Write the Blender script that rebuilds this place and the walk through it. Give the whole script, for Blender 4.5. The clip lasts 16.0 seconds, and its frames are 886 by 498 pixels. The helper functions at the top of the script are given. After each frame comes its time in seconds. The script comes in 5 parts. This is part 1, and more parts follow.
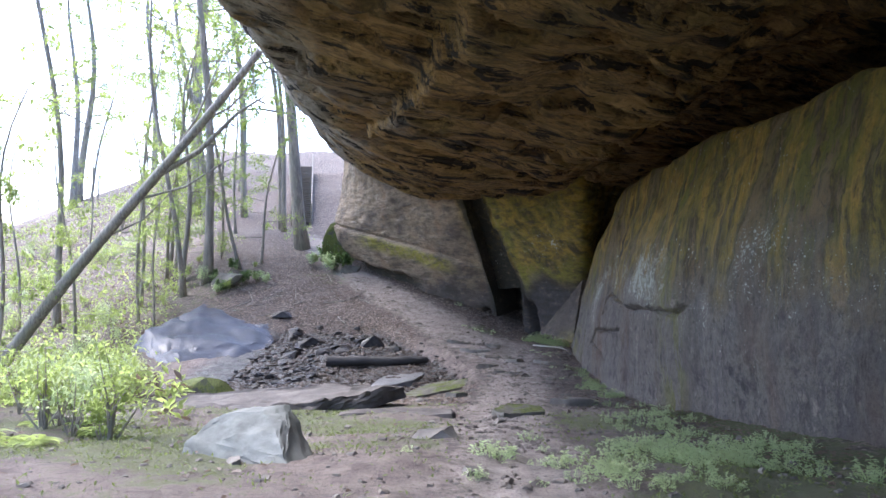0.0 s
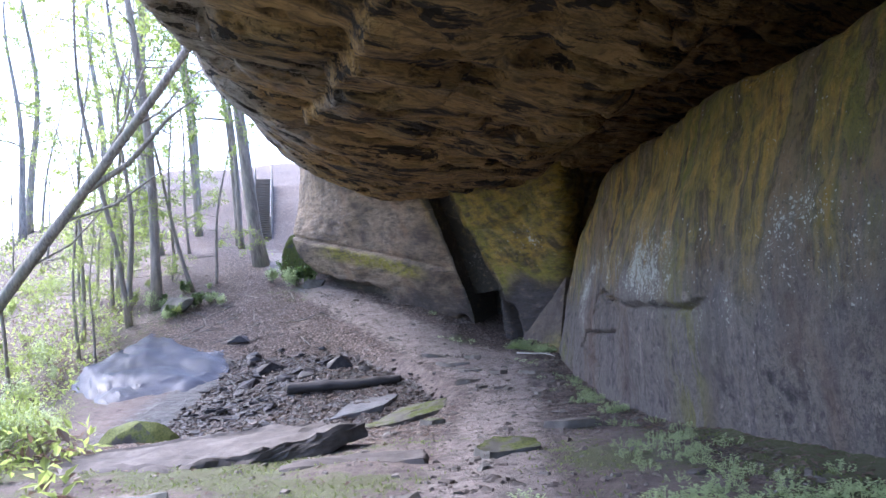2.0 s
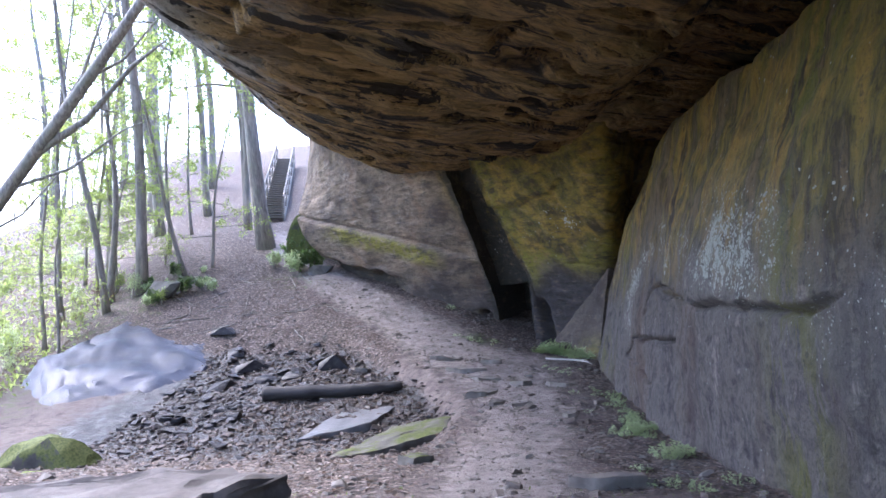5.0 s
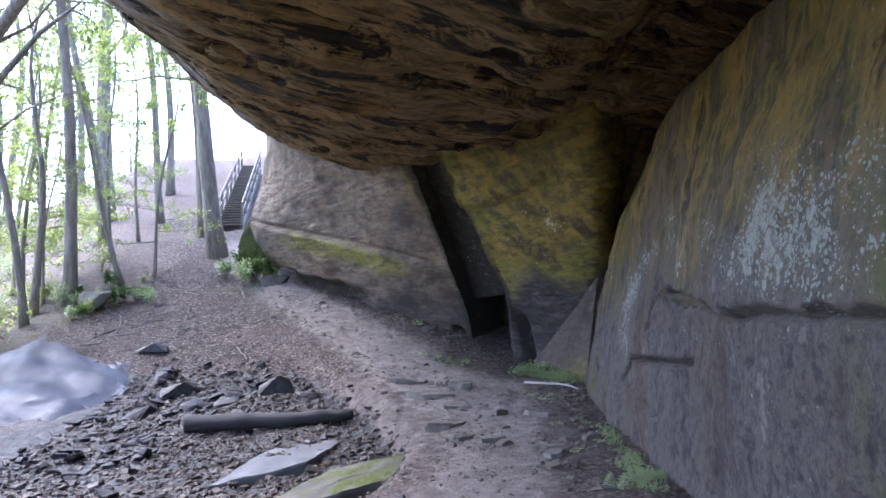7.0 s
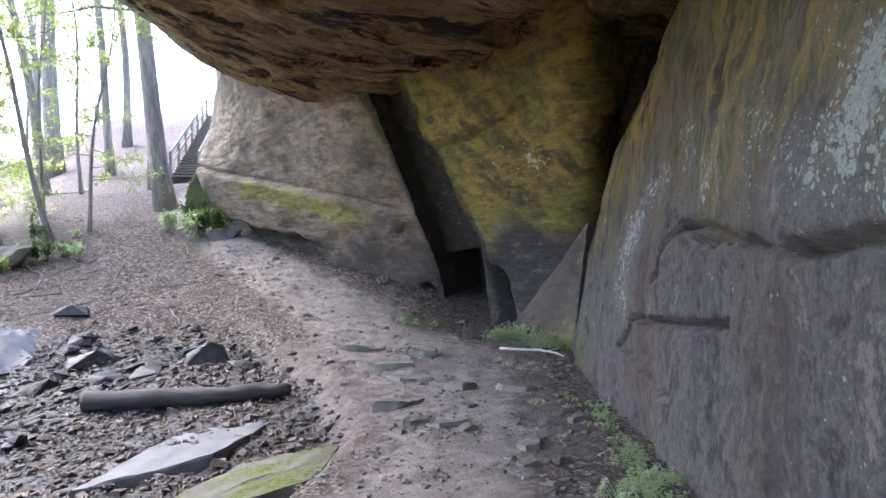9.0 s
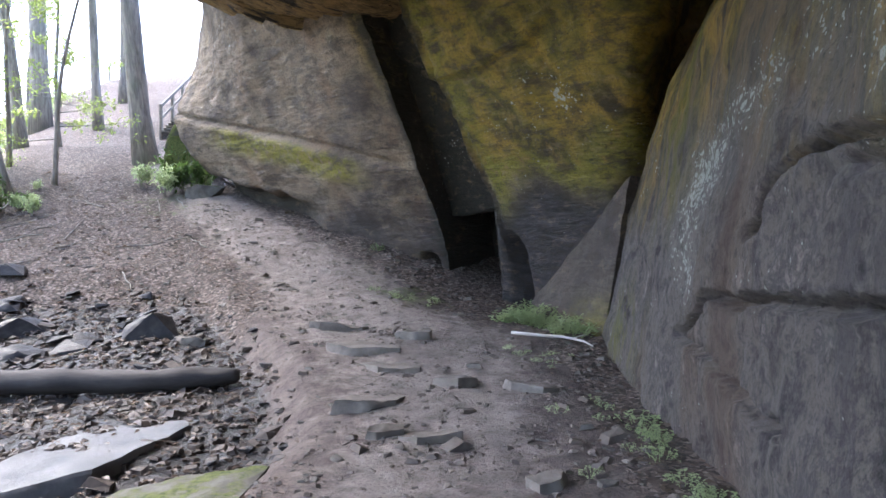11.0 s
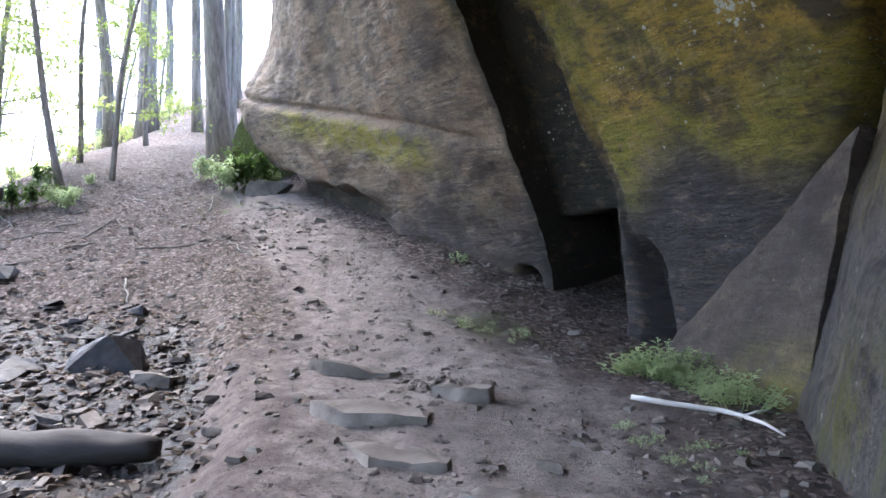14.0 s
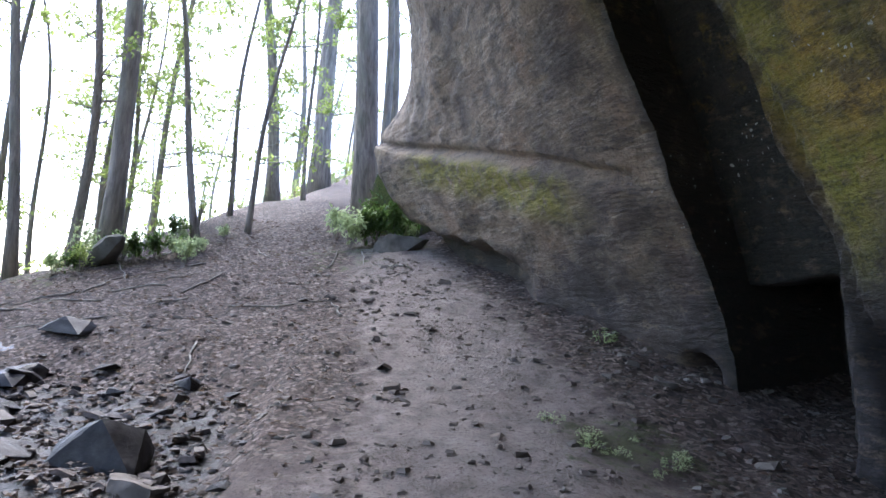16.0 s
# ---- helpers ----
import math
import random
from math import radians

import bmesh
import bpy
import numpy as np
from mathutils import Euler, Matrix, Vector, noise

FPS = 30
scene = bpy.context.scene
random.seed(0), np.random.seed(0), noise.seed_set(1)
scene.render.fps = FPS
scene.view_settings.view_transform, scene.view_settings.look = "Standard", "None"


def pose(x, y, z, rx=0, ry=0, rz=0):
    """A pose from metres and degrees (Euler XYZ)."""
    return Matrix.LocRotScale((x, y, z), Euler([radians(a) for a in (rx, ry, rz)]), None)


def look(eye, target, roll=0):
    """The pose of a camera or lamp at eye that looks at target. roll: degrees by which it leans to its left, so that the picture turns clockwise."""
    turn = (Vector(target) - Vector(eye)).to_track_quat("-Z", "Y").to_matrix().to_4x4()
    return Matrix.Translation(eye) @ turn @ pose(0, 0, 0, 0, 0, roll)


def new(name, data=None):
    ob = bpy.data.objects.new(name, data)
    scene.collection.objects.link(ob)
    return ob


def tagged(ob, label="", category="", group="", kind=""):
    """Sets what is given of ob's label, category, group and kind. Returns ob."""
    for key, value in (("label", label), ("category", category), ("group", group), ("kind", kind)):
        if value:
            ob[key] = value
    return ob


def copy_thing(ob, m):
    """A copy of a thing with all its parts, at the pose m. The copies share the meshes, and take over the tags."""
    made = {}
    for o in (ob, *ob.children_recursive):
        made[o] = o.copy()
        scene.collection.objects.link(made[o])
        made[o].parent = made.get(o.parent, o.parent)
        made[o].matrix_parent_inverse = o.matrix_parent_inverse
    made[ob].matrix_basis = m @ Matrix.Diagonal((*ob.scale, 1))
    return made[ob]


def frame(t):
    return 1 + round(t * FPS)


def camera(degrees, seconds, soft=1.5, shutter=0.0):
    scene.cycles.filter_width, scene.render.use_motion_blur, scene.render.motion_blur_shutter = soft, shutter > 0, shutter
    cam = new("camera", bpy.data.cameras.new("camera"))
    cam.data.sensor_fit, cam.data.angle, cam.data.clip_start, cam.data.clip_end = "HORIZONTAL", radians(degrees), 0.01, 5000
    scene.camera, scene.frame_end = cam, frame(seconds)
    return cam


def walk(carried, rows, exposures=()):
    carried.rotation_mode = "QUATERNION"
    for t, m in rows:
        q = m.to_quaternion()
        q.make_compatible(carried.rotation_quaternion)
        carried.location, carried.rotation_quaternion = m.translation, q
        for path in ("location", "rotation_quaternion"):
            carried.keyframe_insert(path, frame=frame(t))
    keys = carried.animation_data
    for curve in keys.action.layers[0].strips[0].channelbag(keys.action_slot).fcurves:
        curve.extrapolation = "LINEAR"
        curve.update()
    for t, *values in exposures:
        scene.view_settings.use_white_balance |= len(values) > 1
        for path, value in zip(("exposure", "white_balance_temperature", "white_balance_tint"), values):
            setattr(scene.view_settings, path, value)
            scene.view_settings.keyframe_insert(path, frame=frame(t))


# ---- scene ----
# ---- camera and walk ----
cam = camera(61.3, 16.0, soft=1.5)
PATH = [
    (0, (0.000, 0.000, 2.240), (-0.066, 1.996, 2.341), 0.6),
    (0.5, (-0.035, 0.531, 2.273), (-0.086, 2.528, 2.376), -2.4),
    (1, (0.073, 1.135, 2.266), (0.047, 3.133, 2.347), -1.4),
    (1.5, (0.094, 1.726, 2.258), (0.089, 3.724, 2.337), -1.9),
    (2, (0.153, 2.313, 2.247), (0.154, 4.310, 2.366), -3.5),
    (2.5, (0.264, 2.885, 2.250), (0.248, 4.884, 2.304), -1.8),
    (3, (0.277, 3.484, 2.264), (0.355, 5.481, 2.320), -2.7),
    (3.5, (0.359, 4.102, 2.249), (0.371, 6.102, 2.294), -2.7),
    (3.7, (0.399, 4.338, 2.263), (0.360, 6.336, 2.343), -1.1),
    (5.8, (0.890, 7.076, 2.101), (0.750, 9.069, 2.209), -2.7),
    (6, (0.874, 7.299, 2.136), (0.753, 9.294, 2.223), -3.2),
    (6.5, (0.971, 7.924, 2.032), (0.709, 9.901, 2.184), -1.8),
    (7, (0.989, 8.624, 1.981), (0.929, 10.617, 2.135), -1.6),
    (7.5, (1.042, 9.353, 1.958), (1.009, 11.348, 2.097), -1.3),
    (8, (1.100, 10.020, 1.901), (1.165, 12.018, 1.969), -0.5),
    (8.5, (1.182, 10.598, 1.832), (1.277, 12.595, 1.907), -4.1),
    (8.7, (1.273, 10.813, 1.821), (1.279, 12.812, 1.885), -3.0),
    (10.8, (1.735, 13.636, 1.446), (1.634, 15.634, 1.478), 0.3),
    (11, (1.629, 13.832, 1.523), (1.538, 15.830, 1.527), 0.0),
    (11.5, (1.695, 14.567, 1.404), (1.583, 16.563, 1.470), 0.4),
    (12, (1.645, 15.158, 1.378), (1.606, 17.156, 1.466), -0.4),
    (12.5, (1.718, 15.824, 1.383), (1.651, 17.823, 1.406), -0.1),
    (13, (1.738, 16.434, 1.356), (1.629, 18.430, 1.400), 0.8),
    (13.5, (1.758, 17.083, 1.324), (1.565, 19.070, 1.434), -2.1),
    (14, (1.966, 17.773, 1.353), (1.507, 19.719, 1.416), 1.7),
    (14.5, (2.051, 18.507, 1.393), (1.426, 20.400, 1.549), 1.3),
    (15, (2.188, 19.178, 1.416), (1.400, 21.011, 1.543), 3.4),
    (15.5, (2.187, 19.834, 1.532), (1.250, 21.595, 1.684), 5.8),
    (16, (1.946, 20.398, 1.526), (1.004, 22.150, 1.737), 4.7),
]
walk(cam, [(t, look(eye, target, roll)) for t, eye, target, roll in PATH],
     exposures=[(0.0, 2.68, 5650, 15), (1.5, 2.8, 5450, 20), (3.7, 3.05, 5400, 21), (7.0, 2.9, 5350, 20), (8.5, 3.25, 5750, 16), (11.0, 3.2, 5850, 14), (13.5, 3.33, 5800, 14), (15.0, 2.95, 5700, 16), (16.0, 2.7, 5550, 15)])

# ---- world and sun ----
SUN_EL, SUN_AZ = 54.0, -62.0          # degrees; azimuth from +y, negative towards -x
world = bpy.data.worlds.new("sky")
scene.world = world
world.use_nodes = True
wn = world.node_tree.nodes
wl = world.node_tree.links
sky = wn.new("ShaderNodeTexSky")
sky.sky_type = "NISHITA"
sky.sun_disc = False
sky.sun_elevation = radians(SUN_EL)
sky.sun_rotation = radians(SUN_AZ)
sky.dust_density = 3.0
wl.new(sky.outputs[0], wn["Background"].inputs[0])
wn["Background"].inputs[1].default_value = 0.15
sun_data = bpy.data.lights.new("sun", "SUN")
sun_data.energy, sun_data.angle, sun_data.color = 1.0, radians(24.0), (1.0, 0.95, 0.86)
sun = new("sun", sun_data)
sun_dir = Vector((math.sin(radians(SUN_AZ)) * math.cos(radians(SUN_EL)),
                  math.cos(radians(SUN_AZ)) * math.cos(radians(SUN_EL)), math.sin(radians(SUN_EL))))
sun.matrix_world = look(sun_dir * 60, (0, 0, 0))

# ---- materials ----


class Mat:
    """A small wrapper that builds node materials."""

    def __init__(self, name, rough=0.8):
        self.m = bpy.data.materials.new(name)
        self.m.use_nodes = True
        self.t = self.m.node_tree
        self.b = self.t.nodes["Principled BSDF"]
        self.b.inputs["Roughness"].default_value = rough
        self.co = self.t.nodes.new("ShaderNodeTexCoord").outputs["Object"]

    def node(self, kind, **inputs):
        n = self.t.nodes.new(kind)
        for k, v in inputs.items():
            self.put(n.inputs[k.replace("_", " ")], v)
        return n

    def put(self, socket, v):
        if isinstance(v, bpy.types.NodeSocket):
            self.t.links.new(v, socket)
        else:
            socket.default_value = v

    def stretch(self, sx, sy, sz, rot=(0, 0, 0), co=None):
        n = self.node("ShaderNodeMapping")
        self.put(n.inputs["Vector"], co or self.co)
        n.inputs["Scale"].default_value = (sx, sy, sz)
        n.inputs["Rotation"].default_value = [radians(a) for a in rot]
        return n.outputs[0]

    def slant(self, turn, sx, sy, sz):
        """Coordinates turned about z first, then stretched."""
        n = self.node("ShaderNodeMapping", Vector=self.co)
        n.inputs["Rotation"].default_value = (0, 0, radians(turn))
        return self.stretch(sx, sy, sz, co=n.outputs[0])

    def warped(self, scale, amount):
        """Coordinates shaken by noise, for ragged outlines."""
        n = self.node("ShaderNodeTexNoise", Vector=self.co, Scale=scale, Detail=4.0)
        sub = self.node("ShaderNodeVectorMath")
        sub.operation = "MULTIPLY_ADD"
        self.put(sub.inputs[0], n.outputs["Color"])
        sub.inputs[1].default_value = (amount,) * 3
        self.put(sub.inputs[2], self.co)
        return sub.outputs[0]

    def spots(self, scale, amount, co=None):
        """Ragged round spots; amount from 0 to 1 sets how many and how large."""
        v = self.node("ShaderNodeTexVoronoi", Scale=scale, Vector=co or self.co)
        r = self.node("ShaderNodeSeparateColor", Color=v.outputs["Color"]).outputs[0]
        size = self.math("SUBTRACT", self.math("MULTIPLY", amount, 0.95), self.math("MULTIPLY", r, 0.62))
        return self.band(self.math("SUBTRACT", size, v.outputs["Distance"]), -0.03, 0.05)

    def noise(self, scale, detail=5.0, rough=0.6, co=None, warp=0.0):
        n = self.node("ShaderNodeTexNoise", Scale=scale, Detail=detail, Roughness=rough, Distortion=warp)
        self.put(n.inputs["Vector"], co or self.co)
        return n.outputs["Fac"]

    def ramp(self, fac, *stops):
        n = self.node("ShaderNodeValToRGB", Fac=fac)
        e = n.color_ramp.elements
        while len(e) < len(stops):
            e.new(0.5)
        for el, (p, c) in zip(e, stops):
            el.position = p
            el.color = (*c, 1) if isinstance(c, tuple) else (c, c, c, 1)
        return n.outputs["Color"]

    def mix(self, fac, a, b, kind="MIX"):
        n = self.t.nodes.new("ShaderNodeMix")
        n.data_type, n.blend_type = "RGBA", kind
        self.put(n.inputs[0], fac)
        for s, v in ((n.inputs[6], a), (n.inputs[7], b)):
            self.put(s, (*v, 1) if isinstance(v, tuple) else v)
        return n.outputs[2]

    def math(self, op, a, b=0.0):
        n = self.t.nodes.new("ShaderNodeMath")
        n.operation = op
        self.put(n.inputs[0], a)
        self.put(n.inputs[1], b)
        return n.outputs[0]

    def band(self, fac, lo, hi):
        """0 below lo, 1 above hi."""
        n = self.node("ShaderNodeMapRange", Value=fac, From_Min=lo, From_Max=hi)
        n.clamp = True
        return n.outputs[0]

    def axis(self, k):
        return self.node("ShaderNodeSeparateXYZ", Vector=self.co).outputs[k]

    def finish(self, color, bump=None, strength=0.4, dist=0.05, rough=None):
        self.put(self.b.inputs["Base Color"], color)
        if rough is not None:
            self.put(self.b.inputs["Roughness"], rough)
        if bump is not None:
            n = self.node("ShaderNodeBump", Strength=strength, Distance=dist, Height=bump)
            self.put(self.b.inputs["Normal"], n.outputs[0])
        return self.m




def attr(k, name):
    n = k.t.nodes.new("ShaderNodeAttribute")
    n.attribute_name = name
    return n.outputs["Fac"]


def make_wall_mat():
    k = Mat("streaked_sandstone", 0.72)
    streak = k.noise(1.0, 7, 0.66, k.stretch(1.5, 1.5, 0.26), 0.25)
    thin = k.noise(1.0, 7, 0.7, k.stretch(5, 5, 1.1), 0.3)
    mott = k.noise(2.6, 9, 0.76, k.stretch(1, 1, 0.95), 0.15)
    fine = k.noise(9, 8, 0.8, k.stretch(1, 1, 0.8))
    blot = k.noise(0.75, 5, 0.6)
    grit = k.noise(42, 5, 0.78)
    high = k.band(k.math("ADD", k.axis(2), k.math("MULTIPLY", k.math("SUBTRACT", blot, 0.5), 3.4)), 1.9, 3.0)
    low_col = k.ramp(mott, (0.36, (0.035, 0.031, 0.032)), (0.44, (0.11, 0.096, 0.092)), (0.5, (0.19, 0.164, 0.14)), (0.56, (0.09, 0.079, 0.079)), (0.64, (0.27, 0.232, 0.2)))
    high_col = k.ramp(streak, (0.36, (0.03, 0.02, 0.008)), (0.43, (0.38, 0.235, 0.04)), (0.49, (0.23, 0.175, 0.03)), (0.54, (0.055, 0.044, 0.018)), (0.6, (0.44, 0.28, 0.07)), (0.68, (0.15, 0.115, 0.025)))
    high_col = k.mix(k.math("MULTIPLY", k.band(mott, 0.5, 0.6), 0.5), high_col, (0.1, 0.08, 0.035))
    col = k.mix(high, low_col, high_col)
    col = k.mix(k.math("MULTIPLY", k.band(streak, 0.54, 0.58), 0.6), col, (0.075, 0.065, 0.07))
    col = k.mix(k.math("MULTIPLY", k.band(thin, 0.55, 0.62), 0.5), col, (0.035, 0.03, 0.028))
    rust = k.math("MULTIPLY", k.band(k.noise(0.5, 4, 0.6, k.stretch(1.5, 1.5, 0.4)), 0.55, 0.68), 0.4)
    col = k.mix(rust, col, (0.15, 0.082, 0.035))
    moss = k.math("MULTIPLY", attr(k, "moss"), k.band(k.noise(1, 7, 0.72, k.stretch(4, 4, 0.8)), 0.46, 0.55))
    col = k.mix(moss, col, k.ramp(grit, (0.35, (0.07, 0.075, 0.01)), (0.65, (0.22, 0.21, 0.025))))
    lich = attr(k, "lichen")
    zone = k.math("MULTIPLY", lich, k.band(k.noise(1.6, 7, 0.72, k.stretch(1, 1, 0.7)), 0.36, 0.6))
    col = k.mix(k.math("MULTIPLY", zone, 0.7), col, k.ramp(fine, (0.4, (0.2, 0.19, 0.17)), (0.6, (0.42, 0.42, 0.37))))
    ragged = k.warped(16, 0.07)
    spot = k.math("MAXIMUM", k.spots(11, zone, ragged), k.spots(27, k.math("ADD", k.math("MULTIPLY", zone, 0.95), k.math("MULTIPLY", lich, 0.3)), ragged))
    spot = k.math("MAXIMUM", spot, k.spots(17, k.math("MULTIPLY", k.band(k.noise(0.9, 6, 0.7), 0.46, 0.62), 0.36), ragged))
    col = k.mix(k.math("MULTIPLY", spot, k.band(grit, 0.36, 0.46)), col, k.ramp(fine, (0.4, (0.34, 0.36, 0.31)), (0.6, (0.6, 0.62, 0.55))))
    col = k.mix(k.math("MULTIPLY", k.band(fine, 0.55, 0.62), 0.6), col, (0.035, 0.03, 0.027))
    col = k.mix(k.math("MULTIPLY", k.band(grit, 0.56, 0.64), 0.5), col, (0.03, 0.026, 0.023))
    bump = k.math("ADD", k.math("MULTIPLY", mott, 1.4), k.math("ADD", k.math("MULTIPLY", fine, 0.5), k.math("MULTIPLY", grit, 0.16)))
    return k.finish(col, bump, 1.0, 0.14)


def make_face_mat():
    k = Mat("bedded_sandstone", 0.74)
    bed = k.noise(1.0, 6, 0.7, k.stretch(1.6, 1.6, 9, (3, 4, 0)), 0.12)
    blot = k.noise(0.55, 5, 0.6, None, 0.4)
    grit = k.noise(26, 5, 0.72)
    warm = k.noise(1.1, 5, 0.6, k.stretch(1, 1, 0.5))
    base = k.ramp(blot, (0.38, (0.1, 0.074, 0.055)), (0.47, (0.24, 0.18, 0.122)), (0.56, (0.33, 0.25, 0.17)), (0.66, (0.17, 0.124, 0.08)))
    base = k.mix(k.math("MULTIPLY", k.band(warm, 0.55, 0.7), 0.5), base, (0.25, 0.13, 0.06))
    ochre = k.ramp(warm, (0.36, (0.06, 0.04, 0.01)), (0.46, (0.4, 0.25, 0.03)), (0.54, (0.22, 0.16, 0.02)), (0.6, (0.06, 0.048, 0.012)), (0.66, (0.32, 0.2, 0.05)))
    col = k.mix(attr(k, "ochre"), base, ochre)
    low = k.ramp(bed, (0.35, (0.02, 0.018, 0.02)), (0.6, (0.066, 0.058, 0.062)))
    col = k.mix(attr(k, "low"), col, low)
    mm = k.math("MULTIPLY", attr(k, "moss"), k.band(k.noise(5, 5, 0.7), 0.33, 0.5))
    col = k.mix(mm, col, k.ramp(grit, (0.35, (0.09, 0.09, 0.01)), (0.6, (0.36, 0.32, 0.03))))
    # Crevice and foot recess: mossy stain, with their shade painted near-black.
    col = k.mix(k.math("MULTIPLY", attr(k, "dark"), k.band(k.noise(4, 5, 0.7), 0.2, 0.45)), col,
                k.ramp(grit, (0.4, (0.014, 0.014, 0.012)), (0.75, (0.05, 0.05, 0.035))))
    mott = k.noise(3.0, 9, 0.78, k.stretch(0.7, 0.7, 1.9, (0, 0, 0)))
    col = k.mix(k.math("MULTIPLY", k.band(mott, 0.49, 0.59), 0.66), col, (0.06, 0.045, 0.032))
    col = k.mix(k.math("MULTIPLY", k.band(mott, 0.46, 0.38), 0.25), col, (0.42, 0.3, 0.17))
    ragged = k.warped(16, 0.06)
    zone = k.math("MULTIPLY", attr(k, "lichen"), k.band(k.noise(2.2, 6, 0.7), 0.38, 0.62))
    spot = k.math("MAXIMUM", k.spots(12, zone, ragged), k.spots(23, k.math("ADD", k.math("MULTIPLY", zone, 0.6), k.math("MULTIPLY", k.band(k.noise(0.9, 6, 0.7), 0.48, 0.66), 0.26)), ragged))
    col = k.mix(k.math("MULTIPLY", spot, k.band(grit, 0.3, 0.45)), col, (0.52, 0.52, 0.45))
    col = k.mix(k.math("MULTIPLY", k.math("MULTIPLY", k.band(bed, 0.52, 0.64), k.band(k.noise(1.7, 4, 0.6), 0.4, 0.6)), 0.7), col, (0.035, 0.03, 0.026))
    col = k.mix(k.math("MULTIPLY", k.band(grit, 0.5, 0.66), 0.6), col, (0.03, 0.026, 0.022))
    bump = k.math("ADD", k.math("ADD", k.math("MULTIPLY", bed, 0.9), k.math("MULTIPLY", mott, 0.7)), k.math("MULTIPLY", grit, 0.3))
    return k.finish(col, bump, 1.0, 0.11)


def make_roof_mat():
    k = Mat("layered_overhang", 0.8)
    bed = k.noise(1.0, 8, 0.68, k.slant(-36, 0.3, 1.9, 1.9), 0.3)
    lens = k.noise(1.0, 6, 0.68, k.slant(-36, 0.6, 3.6, 4.2), 0.25)
    line = k.noise(1.0, 7, 0.74, k.slant(-36, 0.8, 12, 15), 0.25)
    blot = k.noise(0.5, 6, 0.65)
    mott = k.noise(3.5, 8, 0.78)
    grit = k.noise(26, 5, 0.74)
    col = k.ramp(bed, (0.37, (0.02, 0.014, 0.01)), (0.42, (0.19, 0.12, 0.05)), (0.48, (0.42, 0.26, 0.09)), (0.53, (0.2, 0.135, 0.055)), (0.59, (0.5, 0.32, 0.12)), (0.7, (0.3, 0.21, 0.08)))
    col = k.mix(k.math("MULTIPLY", k.band(blot, 0.5, 0.66), 0.5), col, (0.15, 0.125, 0.045))
    col = k.mix(k.math("MULTIPLY", k.band(mott, 0.55, 0.62), 0.55), col, (0.06, 0.042, 0.026))
    # Pale grey lip rock, with daylight on its faces painted in.
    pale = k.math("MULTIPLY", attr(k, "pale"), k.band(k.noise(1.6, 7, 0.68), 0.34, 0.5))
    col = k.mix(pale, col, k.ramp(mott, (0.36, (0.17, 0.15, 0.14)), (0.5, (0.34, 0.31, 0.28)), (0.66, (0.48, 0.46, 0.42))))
    col = k.mix(k.math("MULTIPLY", k.band(lens, 0.55, 0.58), 0.95), col, (0.012, 0.009, 0.008))
    col = k.mix(k.math("MULTIPLY", k.band(line, 0.55, 0.62), 0.7), col, (0.02, 0.014, 0.01))
    bump = k.math("ADD", k.math("SUBTRACT", k.math("MULTIPLY", line, 0.6), k.math("MULTIPLY", k.band(lens, 0.5, 0.62), 0.5)), k.math("ADD", k.math("MULTIPLY", mott, 0.5), k.math("MULTIPLY", grit, 0.2)))
    return k.finish(col, bump, 1.0, 0.15)


def make_ground_mat():
    k = Mat("forest_floor", 0.9)
    big = k.noise(0.6, 5, 0.6)
    mid = k.noise(4, 6, 0.7)
    grit = k.noise(38, 5, 0.75)
    chips = k.node("ShaderNodeTexVoronoi", Scale=24.0, Vector=k.warped(9, 0.08))
    chips.inputs["Randomness"].default_value = 1.0
    earth = k.ramp(mid, (0.3, (0.07, 0.053, 0.045)), (0.5, (0.15, 0.118, 0.102)), (0.7, (0.22, 0.178, 0.155)))
    path = k.ramp(mid, (0.3, (0.15, 0.125, 0.108)), (0.55, (0.26, 0.22, 0.192)), (0.72, (0.33, 0.29, 0.255)))
    litter = k.ramp(k.node("ShaderNodeSeparateColor", Color=chips.outputs["Color"]).outputs[0],
                    (0.0, (0.026, 0.02, 0.016)), (0.45, (0.08, 0.058, 0.045)), (0.8, (0.14, 0.104, 0.084)), (1.0, (0.27, 0.22, 0.19)))
    edge = k.math("ADD", k.math("MULTIPLY", k.math("SUBTRACT", mid, 0.5), 1.2), 0.0)
    col = k.mix(k.band(k.math("ADD", attr(k, "litter"), edge), 0.35, 0.65), earth, litter)
    col = k.mix(k.band(k.math("ADD", attr(k, "path"), edge), 0.35, 0.7), col, path)
    wet = k.band(k.math("ADD", attr(k, "wet"), edge), 0.35, 0.7)
    col = k.mix(wet, col, k.ramp(mid, (0.35, (0.016, 0.015, 0.016)), (0.7, (0.06, 0.054, 0.05))))
    ms = k.band(k.math("ADD", attr(k, "moss"), k.math("MULTIPLY", k.math("SUBTRACT", mid, 0.5), 2.0)), 0.45, 0.75)
    col = k.mix(k.math("MULTIPLY", ms, 0.85), col, k.ramp(grit, (0.35, (0.045, 0.055, 0.018)), (0.65, (0.13, 0.15, 0.05))))
    col = k.mix(k.math("MULTIPLY", k.band(grit, 0.52, 0.64), 0.6), col, (0.03, 0.024, 0.02))
    col = k.mix(k.math("MULTIPLY", k.band(big, 0.55, 0.7), 0.3), col, (0.07, 0.055, 0.05))
    rough = k.math("SUBTRACT", 0.92, k.math("MULTIPLY", wet, 0.55))
    bump = k.math("ADD", k.math("MULTIPLY", grit, 0.5), k.math("MULTIPLY", mid, 0.5))
    return k.finish(col, bump, 1.0, 0.09, rough)


